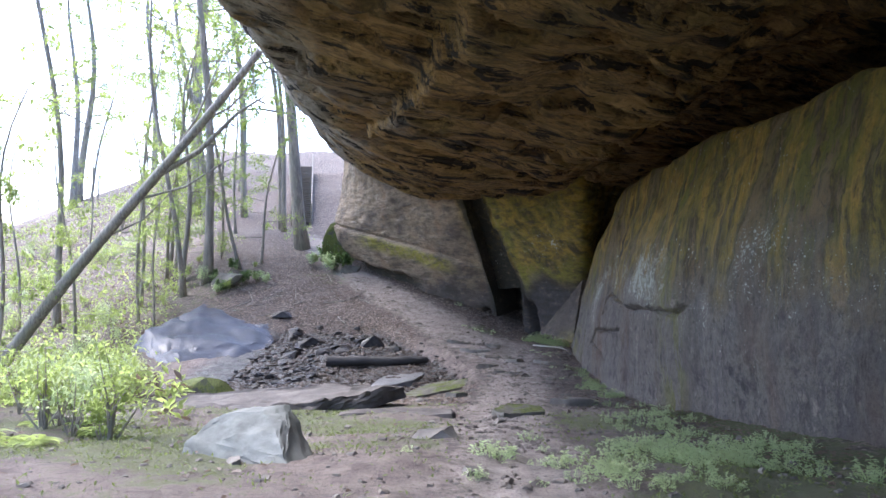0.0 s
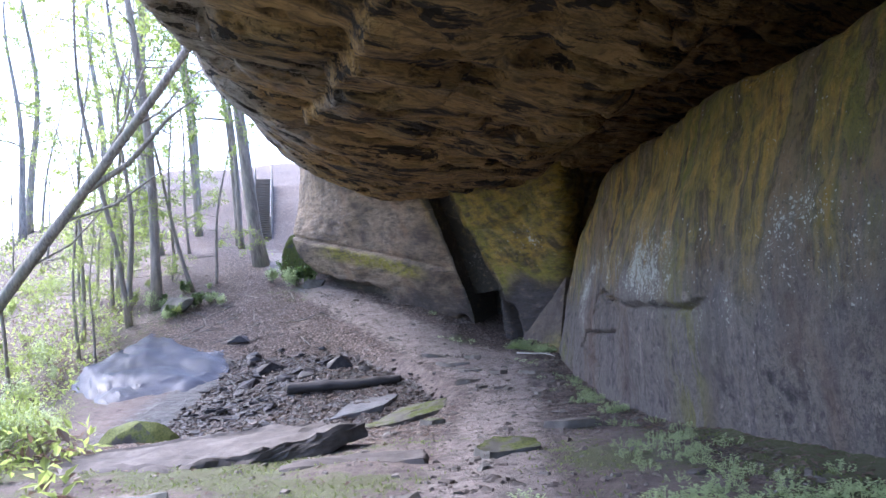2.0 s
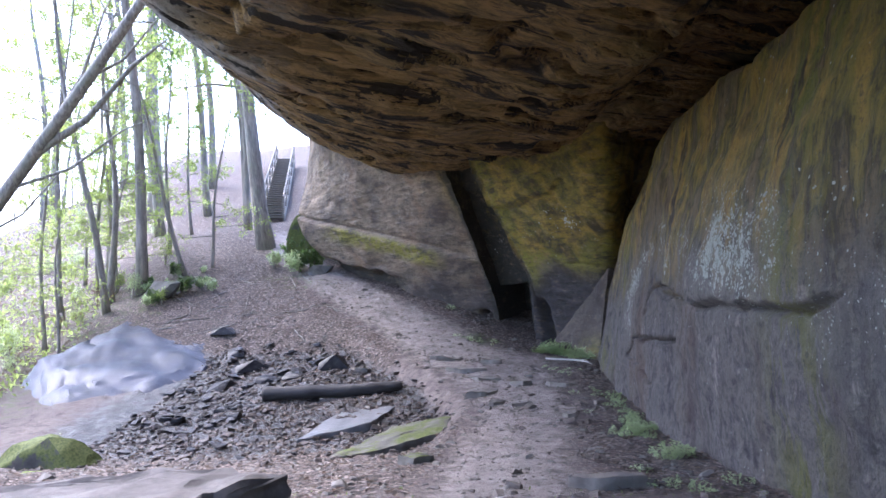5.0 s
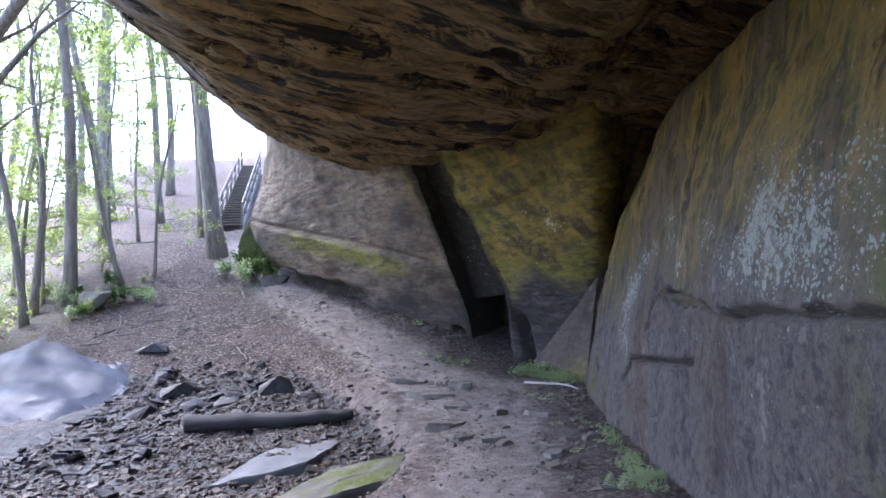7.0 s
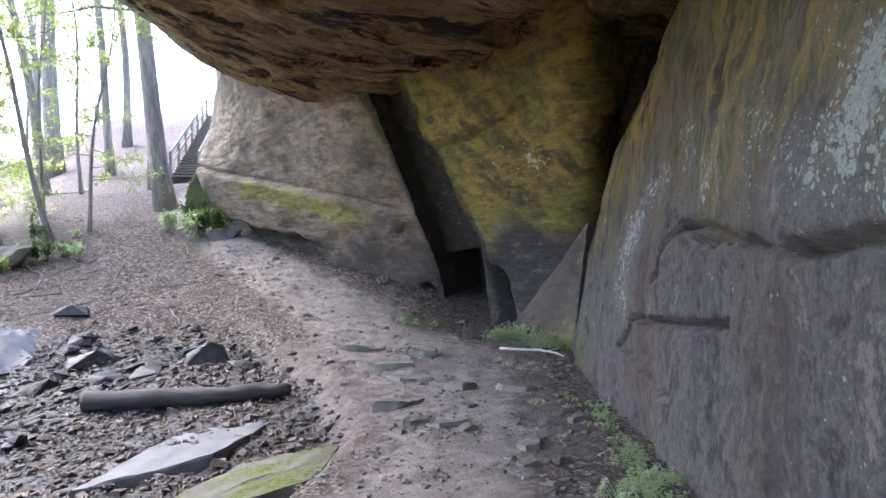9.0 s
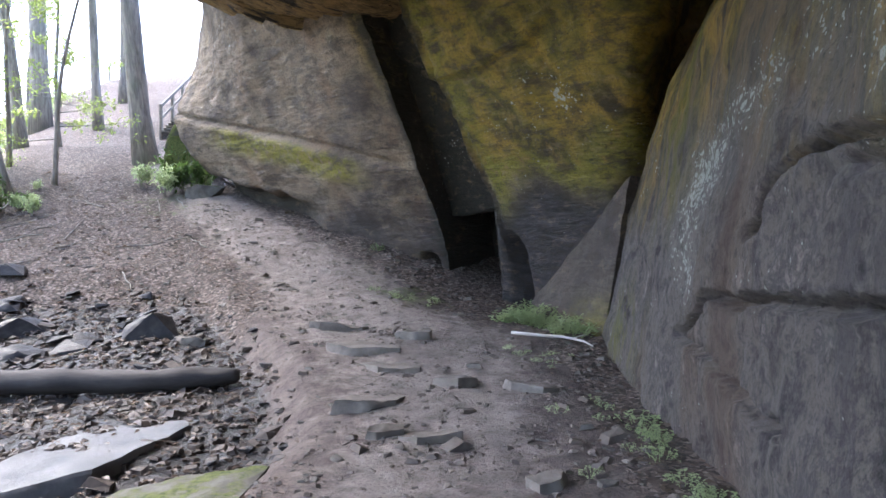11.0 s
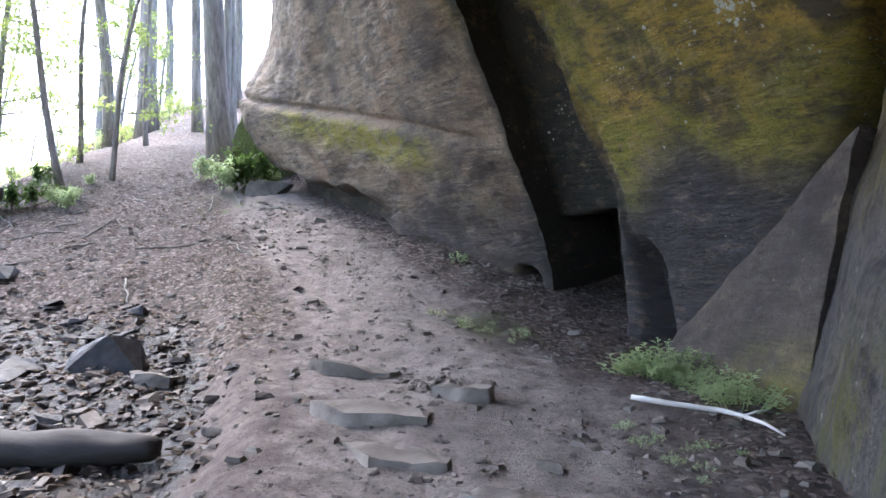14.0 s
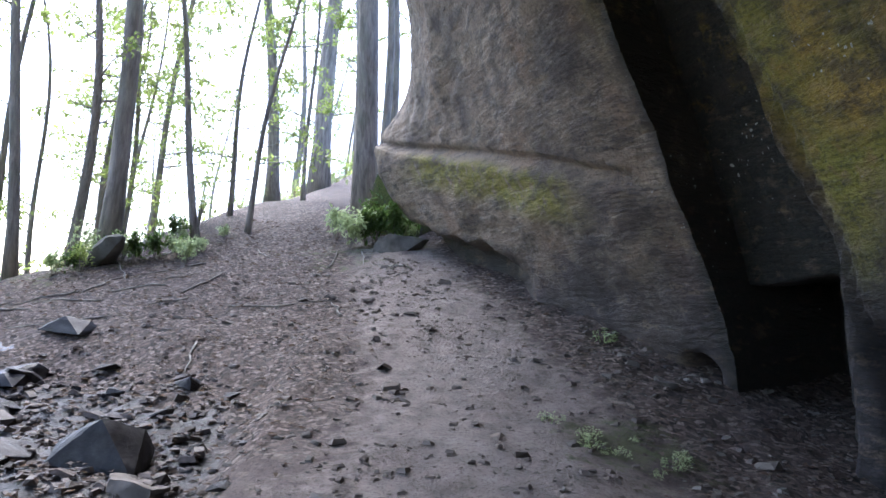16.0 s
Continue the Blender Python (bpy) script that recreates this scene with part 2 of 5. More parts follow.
def make_stone_mat(name, dark, mid_c, light, moss=0.0, rough=0.8, wet=False):
    k = Mat(name, rough)
    n = k.noise(2.5, 6, 0.65)
    grit = k.noise(24, 5, 0.72)
    col = k.ramp(n, (0.3, dark), (0.52, mid_c), (0.72, light))
    tint = k.node("ShaderNodeObjectInfo").outputs["Random"]
    col = k.mix(k.math("MULTIPLY", tint, 0.45), col, dark)
    if moss:
        up = k.node("ShaderNodeSeparateXYZ", Vector=k.t.nodes.new("ShaderNodeNewGeometry").outputs["Normal"]).outputs[2]
        ms = k.band(k.math("ADD", up, k.math("MULTIPLY", k.noise(3.5, 5, 0.65), 1.6)), 1.75 - moss, 1.95 - moss)
        col = k.mix(ms, col, k.ramp(grit, (0.35, (0.03, 0.04, 0.012)), (0.65, (0.115, 0.13, 0.034))))
    col = k.mix(k.math("MULTIPLY", k.band(grit, 0.55, 0.72), 0.4), col, dark)
    r = k.band(k.noise(5, 4, 0.6), 0.2, 0.9) if wet else None
    k.b.inputs["Specular IOR Level"].default_value = 0.165
    if wet:
        r = k.math("ADD", k.math("MULTIPLY", r, 0.35), 0.24)
    return k.finish(col, k.math("ADD", k.math("MULTIPLY", n, 0.5), k.math("MULTIPLY", grit, 0.4)), 0.7, 0.03, r)


def make_bark(name, a, b):
    k = Mat(name, 0.9)
    n = k.noise(1, 5, 0.7, k.stretch(14, 14, 2.2), 0.3)
    big = k.noise(1.4, 4, 0.6)
    col = k.mix(k.math("MULTIPLY", k.band(big, 0.5, 0.68), 0.6), k.ramp(n, (0.35, a), (0.65, b)), (0.22, 0.23, 0.17))
    return k.finish(col, n, 0.8, 0.03)


def make_leaf(name, a, b, glow):
    k = Mat(name, 0.5)
    tint = k.node("ShaderNodeObjectInfo").outputs["Random"]
    col = k.mix(k.noise(2.5, 3, 0.6), a, b)
    col = k.mix(k.math("MULTIPLY", tint, 0.4), col, b)
    k.finish(col)
    trans = k.node("ShaderNodeBsdfTranslucent", Color=(*glow, 1))
    mixer = k.node("ShaderNodeMixShader", Fac=0.45)
    k.t.links.new(k.b.outputs[0], mixer.inputs[1])
    k.t.links.new(trans.outputs[0], mixer.inputs[2])
    k.t.links.new(mixer.outputs[0], k.t.nodes["Material Output"].inputs[0])
    return k.m


def make_wood(name, a, b, rough=0.8):
    k = Mat(name, rough)
    n = k.noise(1, 5, 0.65, k.stretch(3, 3, 16), 0.3)
    return k.finish(k.ramp(n, (0.3, a), (0.7, b)), n, 0.6, 0.01)


WALL = make_wall_mat()
FACE = make_face_mat()
ROOF = make_roof_mat()
EARTH = make_ground_mat()
STONE = make_stone_mat("grey_sandstone", (0.06, 0.055, 0.05), (0.15, 0.136, 0.12), (0.22, 0.2, 0.178))
MOSSY = make_stone_mat("mossy_sandstone", (0.05, 0.047, 0.04), (0.13, 0.122, 0.105), (0.2, 0.19, 0.165), 0.04)
PALE = make_stone_mat("pale_broken_sandstone", (0.08, 0.083, 0.076), (0.165, 0.172, 0.16), (0.24, 0.245, 0.23))
# Bluish base colour stands in for the sky mirrored on this wet rock.
WETROCK = make_stone_mat("wet_sandstone", (0.025, 0.027, 0.034), (0.06, 0.068, 0.1), (0.1, 0.11, 0.15), 0.0, 0.2, True)
WETROCK.node_tree.nodes["Principled BSDF"].inputs["Specular IOR Level"].default_value = 0.16
WETDARK = make_stone_mat("wet_dark_rubble", (0.012, 0.011, 0.012), (0.032, 0.029, 0.03), (0.085, 0.076, 0.072), 0.0, 0.3, True)
CHIPS = make_stone_mat("damp_stone_chips", (0.02, 0.015, 0.012), (0.07, 0.055, 0.046), (0.17, 0.145, 0.13), 0.0, 0.5)
# Bark tones are lifted to imitate the glare that washes out the trunks.
BARK = make_bark("grey_brown_bark", (0.13, 0.115, 0.1), (0.34, 0.3, 0.26))
BARK_PALE = make_bark("pale_dead_wood", (0.13, 0.12, 0.105), (0.34, 0.32, 0.28))
LEAF = make_leaf("tree_leaf", (0.07, 0.11, 0.03), (0.12, 0.16, 0.04), (0.42, 0.52, 0.14))
LEAF_YELLOW = make_leaf("sunlit_shrub_leaf", (0.1, 0.15, 0.035), (0.17, 0.2, 0.055), (0.48, 0.58, 0.17))
LEAF_HERB = make_leaf("herb_leaf", (0.25, 0.33, 0.15), (0.4, 0.48, 0.27), (0.5, 0.58, 0.3))
LEAF_MOSS = make_leaf("moss_sprig", (0.08, 0.1, 0.03), (0.15, 0.17, 0.06), (0.18, 0.22, 0.07))
LEAF_DARK = make_leaf("evergreen_leaf", (0.03, 0.06, 0.02), (0.06, 0.1, 0.03), (0.14, 0.22, 0.05))
DRY = make_leaf("dry_leaf", (0.06, 0.042, 0.032), (0.2, 0.15, 0.12), (0.13, 0.09, 0.06))
LOGWOOD = make_wood("sodden_log", (0.01, 0.008, 0.008), (0.04, 0.033, 0.03), 0.8)
TIMBER = make_wood("weathered_timber", (0.12, 0.1, 0.08), (0.27, 0.24, 0.2))
TWIG = make_wood("bleached_twig", (0.42, 0.39, 0.35), (0.62, 0.6, 0.56))

# ---- ground ----


def smooth(a, b, v):
    t = min(max((v - a) / (b - a), 0.0), 1.0)
    return t * t * (3 - 2 * t)


def bump2(x, y, cx, cy, rx, ry, h):
    return h * math.exp(-((x - cx) / rx) ** 2 - ((y - cy) / ry) ** 2)


def along_table(v, xs, ys):
    """The value at v on the broken line through (xs, ys)."""
    if v <= xs[0]:
        return ys[0]
    for i in range(1, len(xs)):
        if v < xs[i]:
            return ys[i - 1] + (ys[i] - ys[i - 1]) * (v - xs[i - 1]) / (xs[i] - xs[i - 1])
    return ys[-1]


PROFILE_Y = (-40, 0, 6, 9, 12, 14.5, 18, 20, 22, 24, 26, 28, 30, 33, 37, 40, 52, 70, 140, 900)
PROFILE_Z = (0.9, 0.85, 0.8, 0.5, 0.3, 0.05, -0.1, -0.05, 0.13, 0.45, 0.75, 1.3, 2.0, 3.1, 4.4, 5.4, 10.2, 15, 16, 10)
BANK_Y = (14, 17, 20.3, 22.5, 24.2, 27)
BANK_X = (-1.0, 0.1, 0.3, -0.4, -1.4, -3.1)


def ground_z(x, y):
    """The lie of the land, without its small relief."""
    z = along_table(y, PROFILE_Y, PROFILE_Z)
    back = smooth(23, 28, y) * (1 - smooth(36, 44, y))
    z = z - back * (0.22 * min(max(x, 0), 6) + 0.05 * min(max(x, -9), 0))
    gully = smooth(14.5, 17.5, y) * (1 - smooth(24.5, 28, y))
    z = z - 0.28 * gully * smooth(0.0, 0.55, along_table(y, BANK_Y, BANK_X) - x)
    z = z + bump2(x, y, -5.6, 19.6, 2.2, 2.2, -0.12)
    ridge = 10.5 + 0.35 * min(max(y - 30, 0), 60)
    z = z - 0.38 * min(max(-x - ridge, 0), 30) * smooth(8, 22, y)
    return z


def noisy(x, y, s, seed=0.0):
    return noise.noise((x * s + seed, y * s - seed, seed * 1.7))


PATH_Y = (-30, 0, 5, 10, 15.7, 20, 23, 26.5, 29.5, 33, 39, 60)
PATH_X = (0, 0.2, 0.4, 0.5, 1.0, 1.4, 1.0, -0.7, -3.3, -6.2, -8.6, -12)


def masks(x, y):
    """How far each kind of surface covers the ground at a place: path, litter, wet, moss."""
    w = along_table(y, (0, 14, 20, 24, 28, 33, 50), (0.6, 0.9, 0.9, 1.7, 1.6, 0.9, 0.8))
    path = math.exp(-((x - along_table(y, PATH_Y, PATH_X)) / w) ** 2 * 1.2)
    path *= 1 - 0.85 * smooth(34, 39, y)
    bank = along_table(y, BANK_Y, BANK_X)
    wet = (smooth(0.1, 0.8, bank - x) * smooth(16.5, 19, y) * (1 - smooth(24.6, 26.6, y)) * (1 - smooth(6.5, 9, -x)))
    litter = (smooth(22.5, 25.5, y)) * (1 - path) + 0.85 * smooth(2.2, 3, x)
    litter = max(litter, (smooth(12, 14, y) * (1 - smooth(18, 20, y))) * 0.75 * (1 - path))
    moss = 1.15 * (1 - smooth(11, 14.5, y)) * (1 - path) * (0.6 + 0.8 * noisy(x, y, 0.7, 9))
    moss += (bump2(x, y, 0.6, 26.2, 0.7, 0.9, 0.8)) + (bump2(x, y, 2.6, 24.4, 0.7, 0.9, 0.35))
    moss += 0.5 * (smooth(7, 10, -x)) * (1 - smooth(30, 34, y)) + 0.5 * (bump2(x, y, -5.5, 31, 2.2, 1.5, 1))
    return path, litter, wet, moss


def relief(x, y):
    z = ground_z(x, y)
    if -14 < x < 6 and 2 < y < 36:
        path, litter, wet, moss = masks(x, y)
        rough = 0.75 + 0.8 * litter + 1.2 * wet
        z += 0.07 * noisy(x, y, 0.8, 3) + 0.03 * rough * noisy(x, y, 3.1, 5) + 0.02 * rough * noisy(x, y, 7.0, 6)
        z += 0.05 * abs(noisy(x, y, 2.2, 8)) * path + 0.025 * max(0.0, noisy(x, y, 7.5, 11)) * (path + 0.3)
    else:
        z += 0.25 * noisy(x, y, 0.25, 3)
    return z


def steps(*parts):
    out = []
    for a, b, d in parts:
        out += list(np.arange(a, b, d))
    return out


def tag_values(me, **fields):
    for key, values in fields.items():
        me.attributes.new(key, "FLOAT", "POINT").data.foreach_set("value", np.array(values, np.float32))


GX = steps((-700, -100, 60), (-100, -30, 7), (-30, -9, 0.6), (-9, 4.6, 0.075), (4.6, 10, 1), (10, 40, 6), (40, 760, 60))
GY = steps((-700, -60, 80), (-60, -4, 4), (-4, 5, 0.5), (5, 31, 0.085), (31, 60, 0.7), (60, 140, 8), (140, 960, 80))
gv = [(x, y, relief(x, y)) for y in GY for x in GX]
gw = len(GX)
gf = [(j * gw + i, j * gw + i + 1, (j + 1) * gw + i + 1, (j + 1) * gw + i) for j in range(len(GY) - 1) for i in range(gw - 1)]
gm = bpy.data.meshes.new("ground")
gm.from_pydata(gv, [], gf)
gm.polygons.foreach_set("use_smooth", [True] * len(gf))
gmask = np.array([masks(x, y) for x, y, z in gv])
tag_values(gm, path=gmask[:, 0], litter=gmask[:, 1], wet=gmask[:, 2], moss=gmask[:, 3])
gm.materials.append(EARTH)
ground = new("ground", gm)
tagged(ground, "trodden bare earth strewn with leaves and stones", "ground", kind="structure")

# ---- the rock shelter ----


def catmull(p, t):
    """A smooth curve through the rows of p, at t from 0 to 1."""
    n = len(p) - 1
    s = min(max(t, 0), 1) * n
    i = min(int(s), n - 1)
    f = s - i
    a, b, c, d = (p[max(i - 1, 0)], p[i], p[i + 1], p[min(i + 2, n)])
    return 0.5 * (2 * b + (c - a) * f + (2 * a - 5 * b + 4 * c - d) * f * f + (3 * b - a - 3 * c + d) * f ** 3)


def spaced(count, weights):
    """Places from 0 to 1, closer together in the stretches with larger weights."""
    share = np.concatenate([[0.0], np.cumsum(weights)]) / sum(weights)
    return np.interp(np.linspace(0, 1, count + 1), share, np.linspace(0, 1, len(weights) + 1))


def rock_sheet(name, rows, nu, nv, mat, shape, back=(0, 0, 1), depth=3.0, fields=None, wu=(1,), wv=(1,)):
    """A rock face through a small net of places; shape(p, n) moves its points; closed behind by its rim pushed along back."""
    net = np.array(rows, float)
    tall = np.array([catmull(net, f) for f in spaced(nv, wv)])
    turned = tall.transpose(1, 0, 2)
    pts = np.array([catmull(turned, f) for f in spaced(nu, wu)]).transpose(1, 0, 2)
    du, dv = np.gradient(pts, axis=1), np.gradient(pts, axis=0)
    nor = np.cross(du, dv)
    nor /= np.linalg.norm(nor, axis=2, keepdims=True) + 1e-9
    flat = [Vector(pts[j, i]) for j in range(nv + 1) for i in range(nu + 1)]
    verts = [shape(p, Vector(nor[k // (nu + 1), k % (nu + 1)])) for k, p in enumerate(flat)]
    w = nu + 1
    faces = [(j * w + i, j * w + i + 1, (j + 1) * w + i + 1, (j + 1) * w + i) for j in range(nv) for i in range(nu)]
    rim = ([i for i in range(w)] + [j * w + nu for j in range(1, nv + 1)]
           + [nv * w + i for i in range(nu - 1, -1, -1)] + [j * w for j in range(nv - 1, 0, -1)])
    base = len(verts)
    verts += [verts[i] + Vector(back) * depth for i in rim]
    m = len(rim)
    faces += [(rim[k], base + k, base + (k + 1) % m, rim[(k + 1) % m]) for k in range(m)]
    faces.append([base + k for k in range(m)])
    me = bpy.data.meshes.new(name)
    me.from_pydata([tuple(v) for v in verts], [], faces)
    me.polygons.foreach_set("use_smooth", [True] * (nu * nv) + [False] * (m + 1))
    if fields:
        got = [fields(p) for p in flat] + [fields(flat[i]) for i in rim]
        tag_values(me, **{key: [g[key] for g in got] for key in got[0]})
    me.materials.append(mat)
    return new(name, me)


def sm(a, b, v):
    t = min(max((v - a) / (b - a), 0.0), 1.0)
    return t * t * (3 - 2 * t)


def hill(v, c, r):
    return math.exp(-((v - c) / r) ** 2)


def crack(y, z, line, width):
    """1 on a broken line of (y, z) places, falling to 0 at width."""
    best = 9.0
    for (y0, z0), (y1, z1) in zip(line, line[1:]):
        dy, dz = y1 - y0, z1 - z0
        t = min(max(((y - y0) * dy + (z - z0) * dz) / (dy * dy + dz * dz), 0), 1)
        best = min(best, math.hypot(y - y0 - t * dy, z - z0 - t * dz))
    return max(0.0, 1 - best / width)


HOOK = ((16.6, 2.0), (17.2, 2.04), (17.86, 2.12), (18.3, 2.03), (18.52, 1.87), (18.5, 1.7), (18.75, 1.62))
SEAM = ((16.6, 1.33), (17.5, 1.25), (18.3, 1.22), (19.2, 1.17), (19.55, 1.19), (19.76, 1.0), (20.4, 0.8))
SPLIT = ((20.4, 0.8), (19.64, 0.76), (19.1, 0.64), (18.6, 0.52), (18.0, 0.5))


def wall_shape(p, n):
    """The long wall: lobes over an undercut seam, cracks, and pitted relief."""
    w = 0.1 * noise.noise(p * 1.8) + 0.05 * noise.noise(p * 5)
    d = 0.13 * noise.noise(p * 0.42) + 0.05 * noise.noise(p * 1.3) + 0.028 * noise.noise(p * 3.5) + 0.012 * noise.noise(p * 8)
    rib = noise.noise((p.x * 0.5, p.y * 1.6, p.z * 0.25))
    d += 0.025 * rib + 0.02 * abs(noise.noise(p * 2.3))
    seam_z = 1.9 + w + 0.5 * sm(12.6, 11.4, p.y) + 0.1 * sm(15.5, 17, p.y)
    d += 0.02 * abs(noise.noise(p * 6.5)) + 0.05 * max(0.0, noise.noise((p.x * 1.4, p.y * 2.2, p.z * 1.1 + 5)))
    lobe = sm(11.9, 12.6, p.y) * (1 - sm(17.0, 17.9, p.y))
    d += lobe * (0.12 * sm(seam_z - 0.06, seam_z + 0.05, p.z) * (1 - 0.8 * sm(seam_z + 0.3, seam_z + 2.2, p.z)))
    d -= lobe * 0.14 * hill(p.z, seam_z - 0.05, 0.035)
    yy, zz = p.y + w * 0.8, p.z + w * 0.6
    if 16 < p.y < 23:
        v = 0.05 * noise.noise(p * 7)
        d -= 0.26 * crack(p.y + v, p.z + v, HOOK, 0.06) + 0.26 * crack(p.y + v, p.z - v, SEAM, 0.055) + 0.2 * crack(p.y - v, p.z + v, SPLIT, 0.05)
        d -= 0.05 * sm(0.0, 0.05, 1.2 - p.z + v) * hill(p.y, 18.2, 1.2) * sm(0.4, 0.9, p.z)
    d -= 0.25 * sm(4.7, 5.0, p.z + w)
    return p + n * d


def wall_fields(p):
    lich = 0.95 * hill(p.y, 14.3, 1.7) * hill(p.z, 2.55, 0.6) + 0.6 * hill(p.y, 10.1, 1.2) * hill(p.z, 2.8, 0.55) + 0.35 * hill(p.y, 8.4, 1.2) * hill(p.z, 2.2, 0.6)
    lich += 0.45 * hill(p.y, 17.0, 0.7) * hill(p.z, 2.5, 0.5)
    lich += 0.75 * crack(p.y, p.z, ((18.3, 2.8), (19.4, 2.5), (20.25, 2.1), (20.4, 1.75), (20.25, 1.35)), 0.65) + 0.35 * hill(p.y, 11.5, 2) * hill(p.z, 1.8, 0.5)
    moss = 0.8 * hill(p.y, 12.9, 0.5) + 0.6 * hill(p.y, 9.2, 0.8) * sm(2, 3, p.z) + 0.9 * hill(p.y, 21.4, 0.6) * sm(1.2, 2.5, p.z)
    moss += 0.8 * hill(p.y, 22.6, 0.9) * hill(p.z, 0.6, 0.5) + 0.2 * sm(3, 4.2, p.z)
    return {"lichen": min(lich, 1.0), "moss": min(moss, 1.0)}


wall = rock_sheet("wall_east", [
    [(4.1, 27.6, -0.6), (3.15, 24.3, -0.4), (3.3, 20, -0.8), (3.35, 15, -0.6), (4.2, 9, -0.2), (5.5, 3, 0), (8, -14, 0)],
    [(4.4, 26.6, 2.0), (3.66, 23.8, 2.1), (3.45, 19, 1.9), (3.35, 15, 1.8), (3.9, 10, 1.8), (5.3, 4, 2), (8, -14, 2)],
    [(4.6, 25.0, 4.0), (4.2, 22.5, 4.0), (3.75, 18, 4.0), (3.75, 14, 4.0), (4.4, 9, 4.0), (5.8, 3, 4.2), (8.4, -14, 4)],
    [(5.6, 23.3, 5.3), (4.9, 21.2, 5.1), (4.4, 17, 5.05), (4.6, 13.5, 5.1), (5.2, 9, 5.2), (6.6, 3, 6), (9, -14, 6)],
    [(8.5, 22.5, 5.6), (8.2, 20.9, 5.4), (8.2, 17, 5.4), (8.4, 13.5, 5.5), (9, 9, 5.6), (9, 3, 7), (11, -14, 8)],
    [(9, 23, 12), (9, 21, 12), (9, 17, 12), (9.5, 13.5, 12), (10, 9, 12), (10.5, 3, 13), (12, -14, 14)],
], 540, 230, WALL, wall_shape, (1, 0.15, 0.1), 5.0, wall_fields, (0.4, 1.1, 2.3, 1.5, 0.9, 0.4), (2.2, 1.6, 0.9, 0.3, 0.2))
tagged(wall, "weathered grey and ochre sandstone cliff wall with pale lichen", "rock wall", kind="structure")

# The crevice between the two back faces runs up and to the left.
ALONG = Vector((0.68, -0.73, 0))


def crevice_s(p):
    t = (p.z - 0.8) / 4.5
    c = Vector((1.45 - 1.57 * t, 28.05 - 2.7 * t, 0))
    return (Vector((p.x, p.y, 0)) - c).dot(ALONG)


def face_relief(p):
    q = Vector((p.x, p.y, p.z * 4.0))
    return (0.13 * noise.noise(p * 0.5) + 0.05 * noise.noise(p * 1.5) + 0.02 * noise.noise(q * 0.8)
            + 0.012 * noise.noise(q * 2.2) + 0.025 * noise.noise(p * 3.2) + 0.014 * noise.noise(p * 8))


def mid_shape(p, n):
    s, w = crevice_s(p), 0.12 * noise.noise(p * 1.1)
    d = face_relief(p)
    width = 0.55 + 0.35 * sm(4.5, 2.0, p.z)
    d -= 0.5 * (1 - sm(width - 0.25, width + 0.12, s + w))
    d -= 0.08 * hill(s, width + 0.16 + 0.25 * sm(2.2, 1.0, p.z), 0.05)
    cave = sm(2.05, 1.75, p.z + w) * (1 - sm(0.42, 0.55, s + 0.5 * w))
    d -= 1.3 * cave
    d -= 0.35 * sm(2.0, 1.6, p.z + w) * hill(s, 1.45 - 0.25 * (p.z - 1), 0.13)
    d += 0.1 * sm(0.0, 0.2, noise.noise((p.x, p.y, p.z * 0.6)) * 0.6 + p.z - 4.3)
    return p + n * d


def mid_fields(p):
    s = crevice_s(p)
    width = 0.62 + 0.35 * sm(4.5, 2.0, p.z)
    # Dark moss in the groove, its recess shade put into the same tone.
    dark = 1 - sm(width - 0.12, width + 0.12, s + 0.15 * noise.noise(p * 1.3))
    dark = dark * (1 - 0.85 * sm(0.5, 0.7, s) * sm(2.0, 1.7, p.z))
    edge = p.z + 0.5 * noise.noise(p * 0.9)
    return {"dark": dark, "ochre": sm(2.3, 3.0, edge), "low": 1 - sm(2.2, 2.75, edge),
            "moss": 0.9 * hill(edge, 2.75, 0.28) * sm(0.9, 1.3, s) + 0.5 * hill(s, width + 0.3, 0.22) * sm(1.9, 2.3, p.z) + 0.35 * sm(3.2, 3.8, edge),
            "lichen": 0.9 * hill(p.z, 3.7, 0.5) * hill(s, 2.6, 0.9) + 0.35 * hill(p.z, 2.9, 0.5)}


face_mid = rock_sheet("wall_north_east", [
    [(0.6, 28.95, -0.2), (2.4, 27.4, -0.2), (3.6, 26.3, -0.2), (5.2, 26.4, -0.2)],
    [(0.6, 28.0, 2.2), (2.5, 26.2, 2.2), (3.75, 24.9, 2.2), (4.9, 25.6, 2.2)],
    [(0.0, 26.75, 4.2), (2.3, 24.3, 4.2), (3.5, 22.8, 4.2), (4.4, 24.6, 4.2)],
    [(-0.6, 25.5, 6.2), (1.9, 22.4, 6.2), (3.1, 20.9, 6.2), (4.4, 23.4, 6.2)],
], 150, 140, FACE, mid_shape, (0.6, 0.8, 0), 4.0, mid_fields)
tagged(face_mid, "overhanging ochre sandstone face stained with moss", "rock wall", kind="structure")


def ledge_z(p):
    return 3.57 - 0.3 * (p.x + 1.6) + 0.05 * noise.noise((p.x * 1.5, 0, 0))


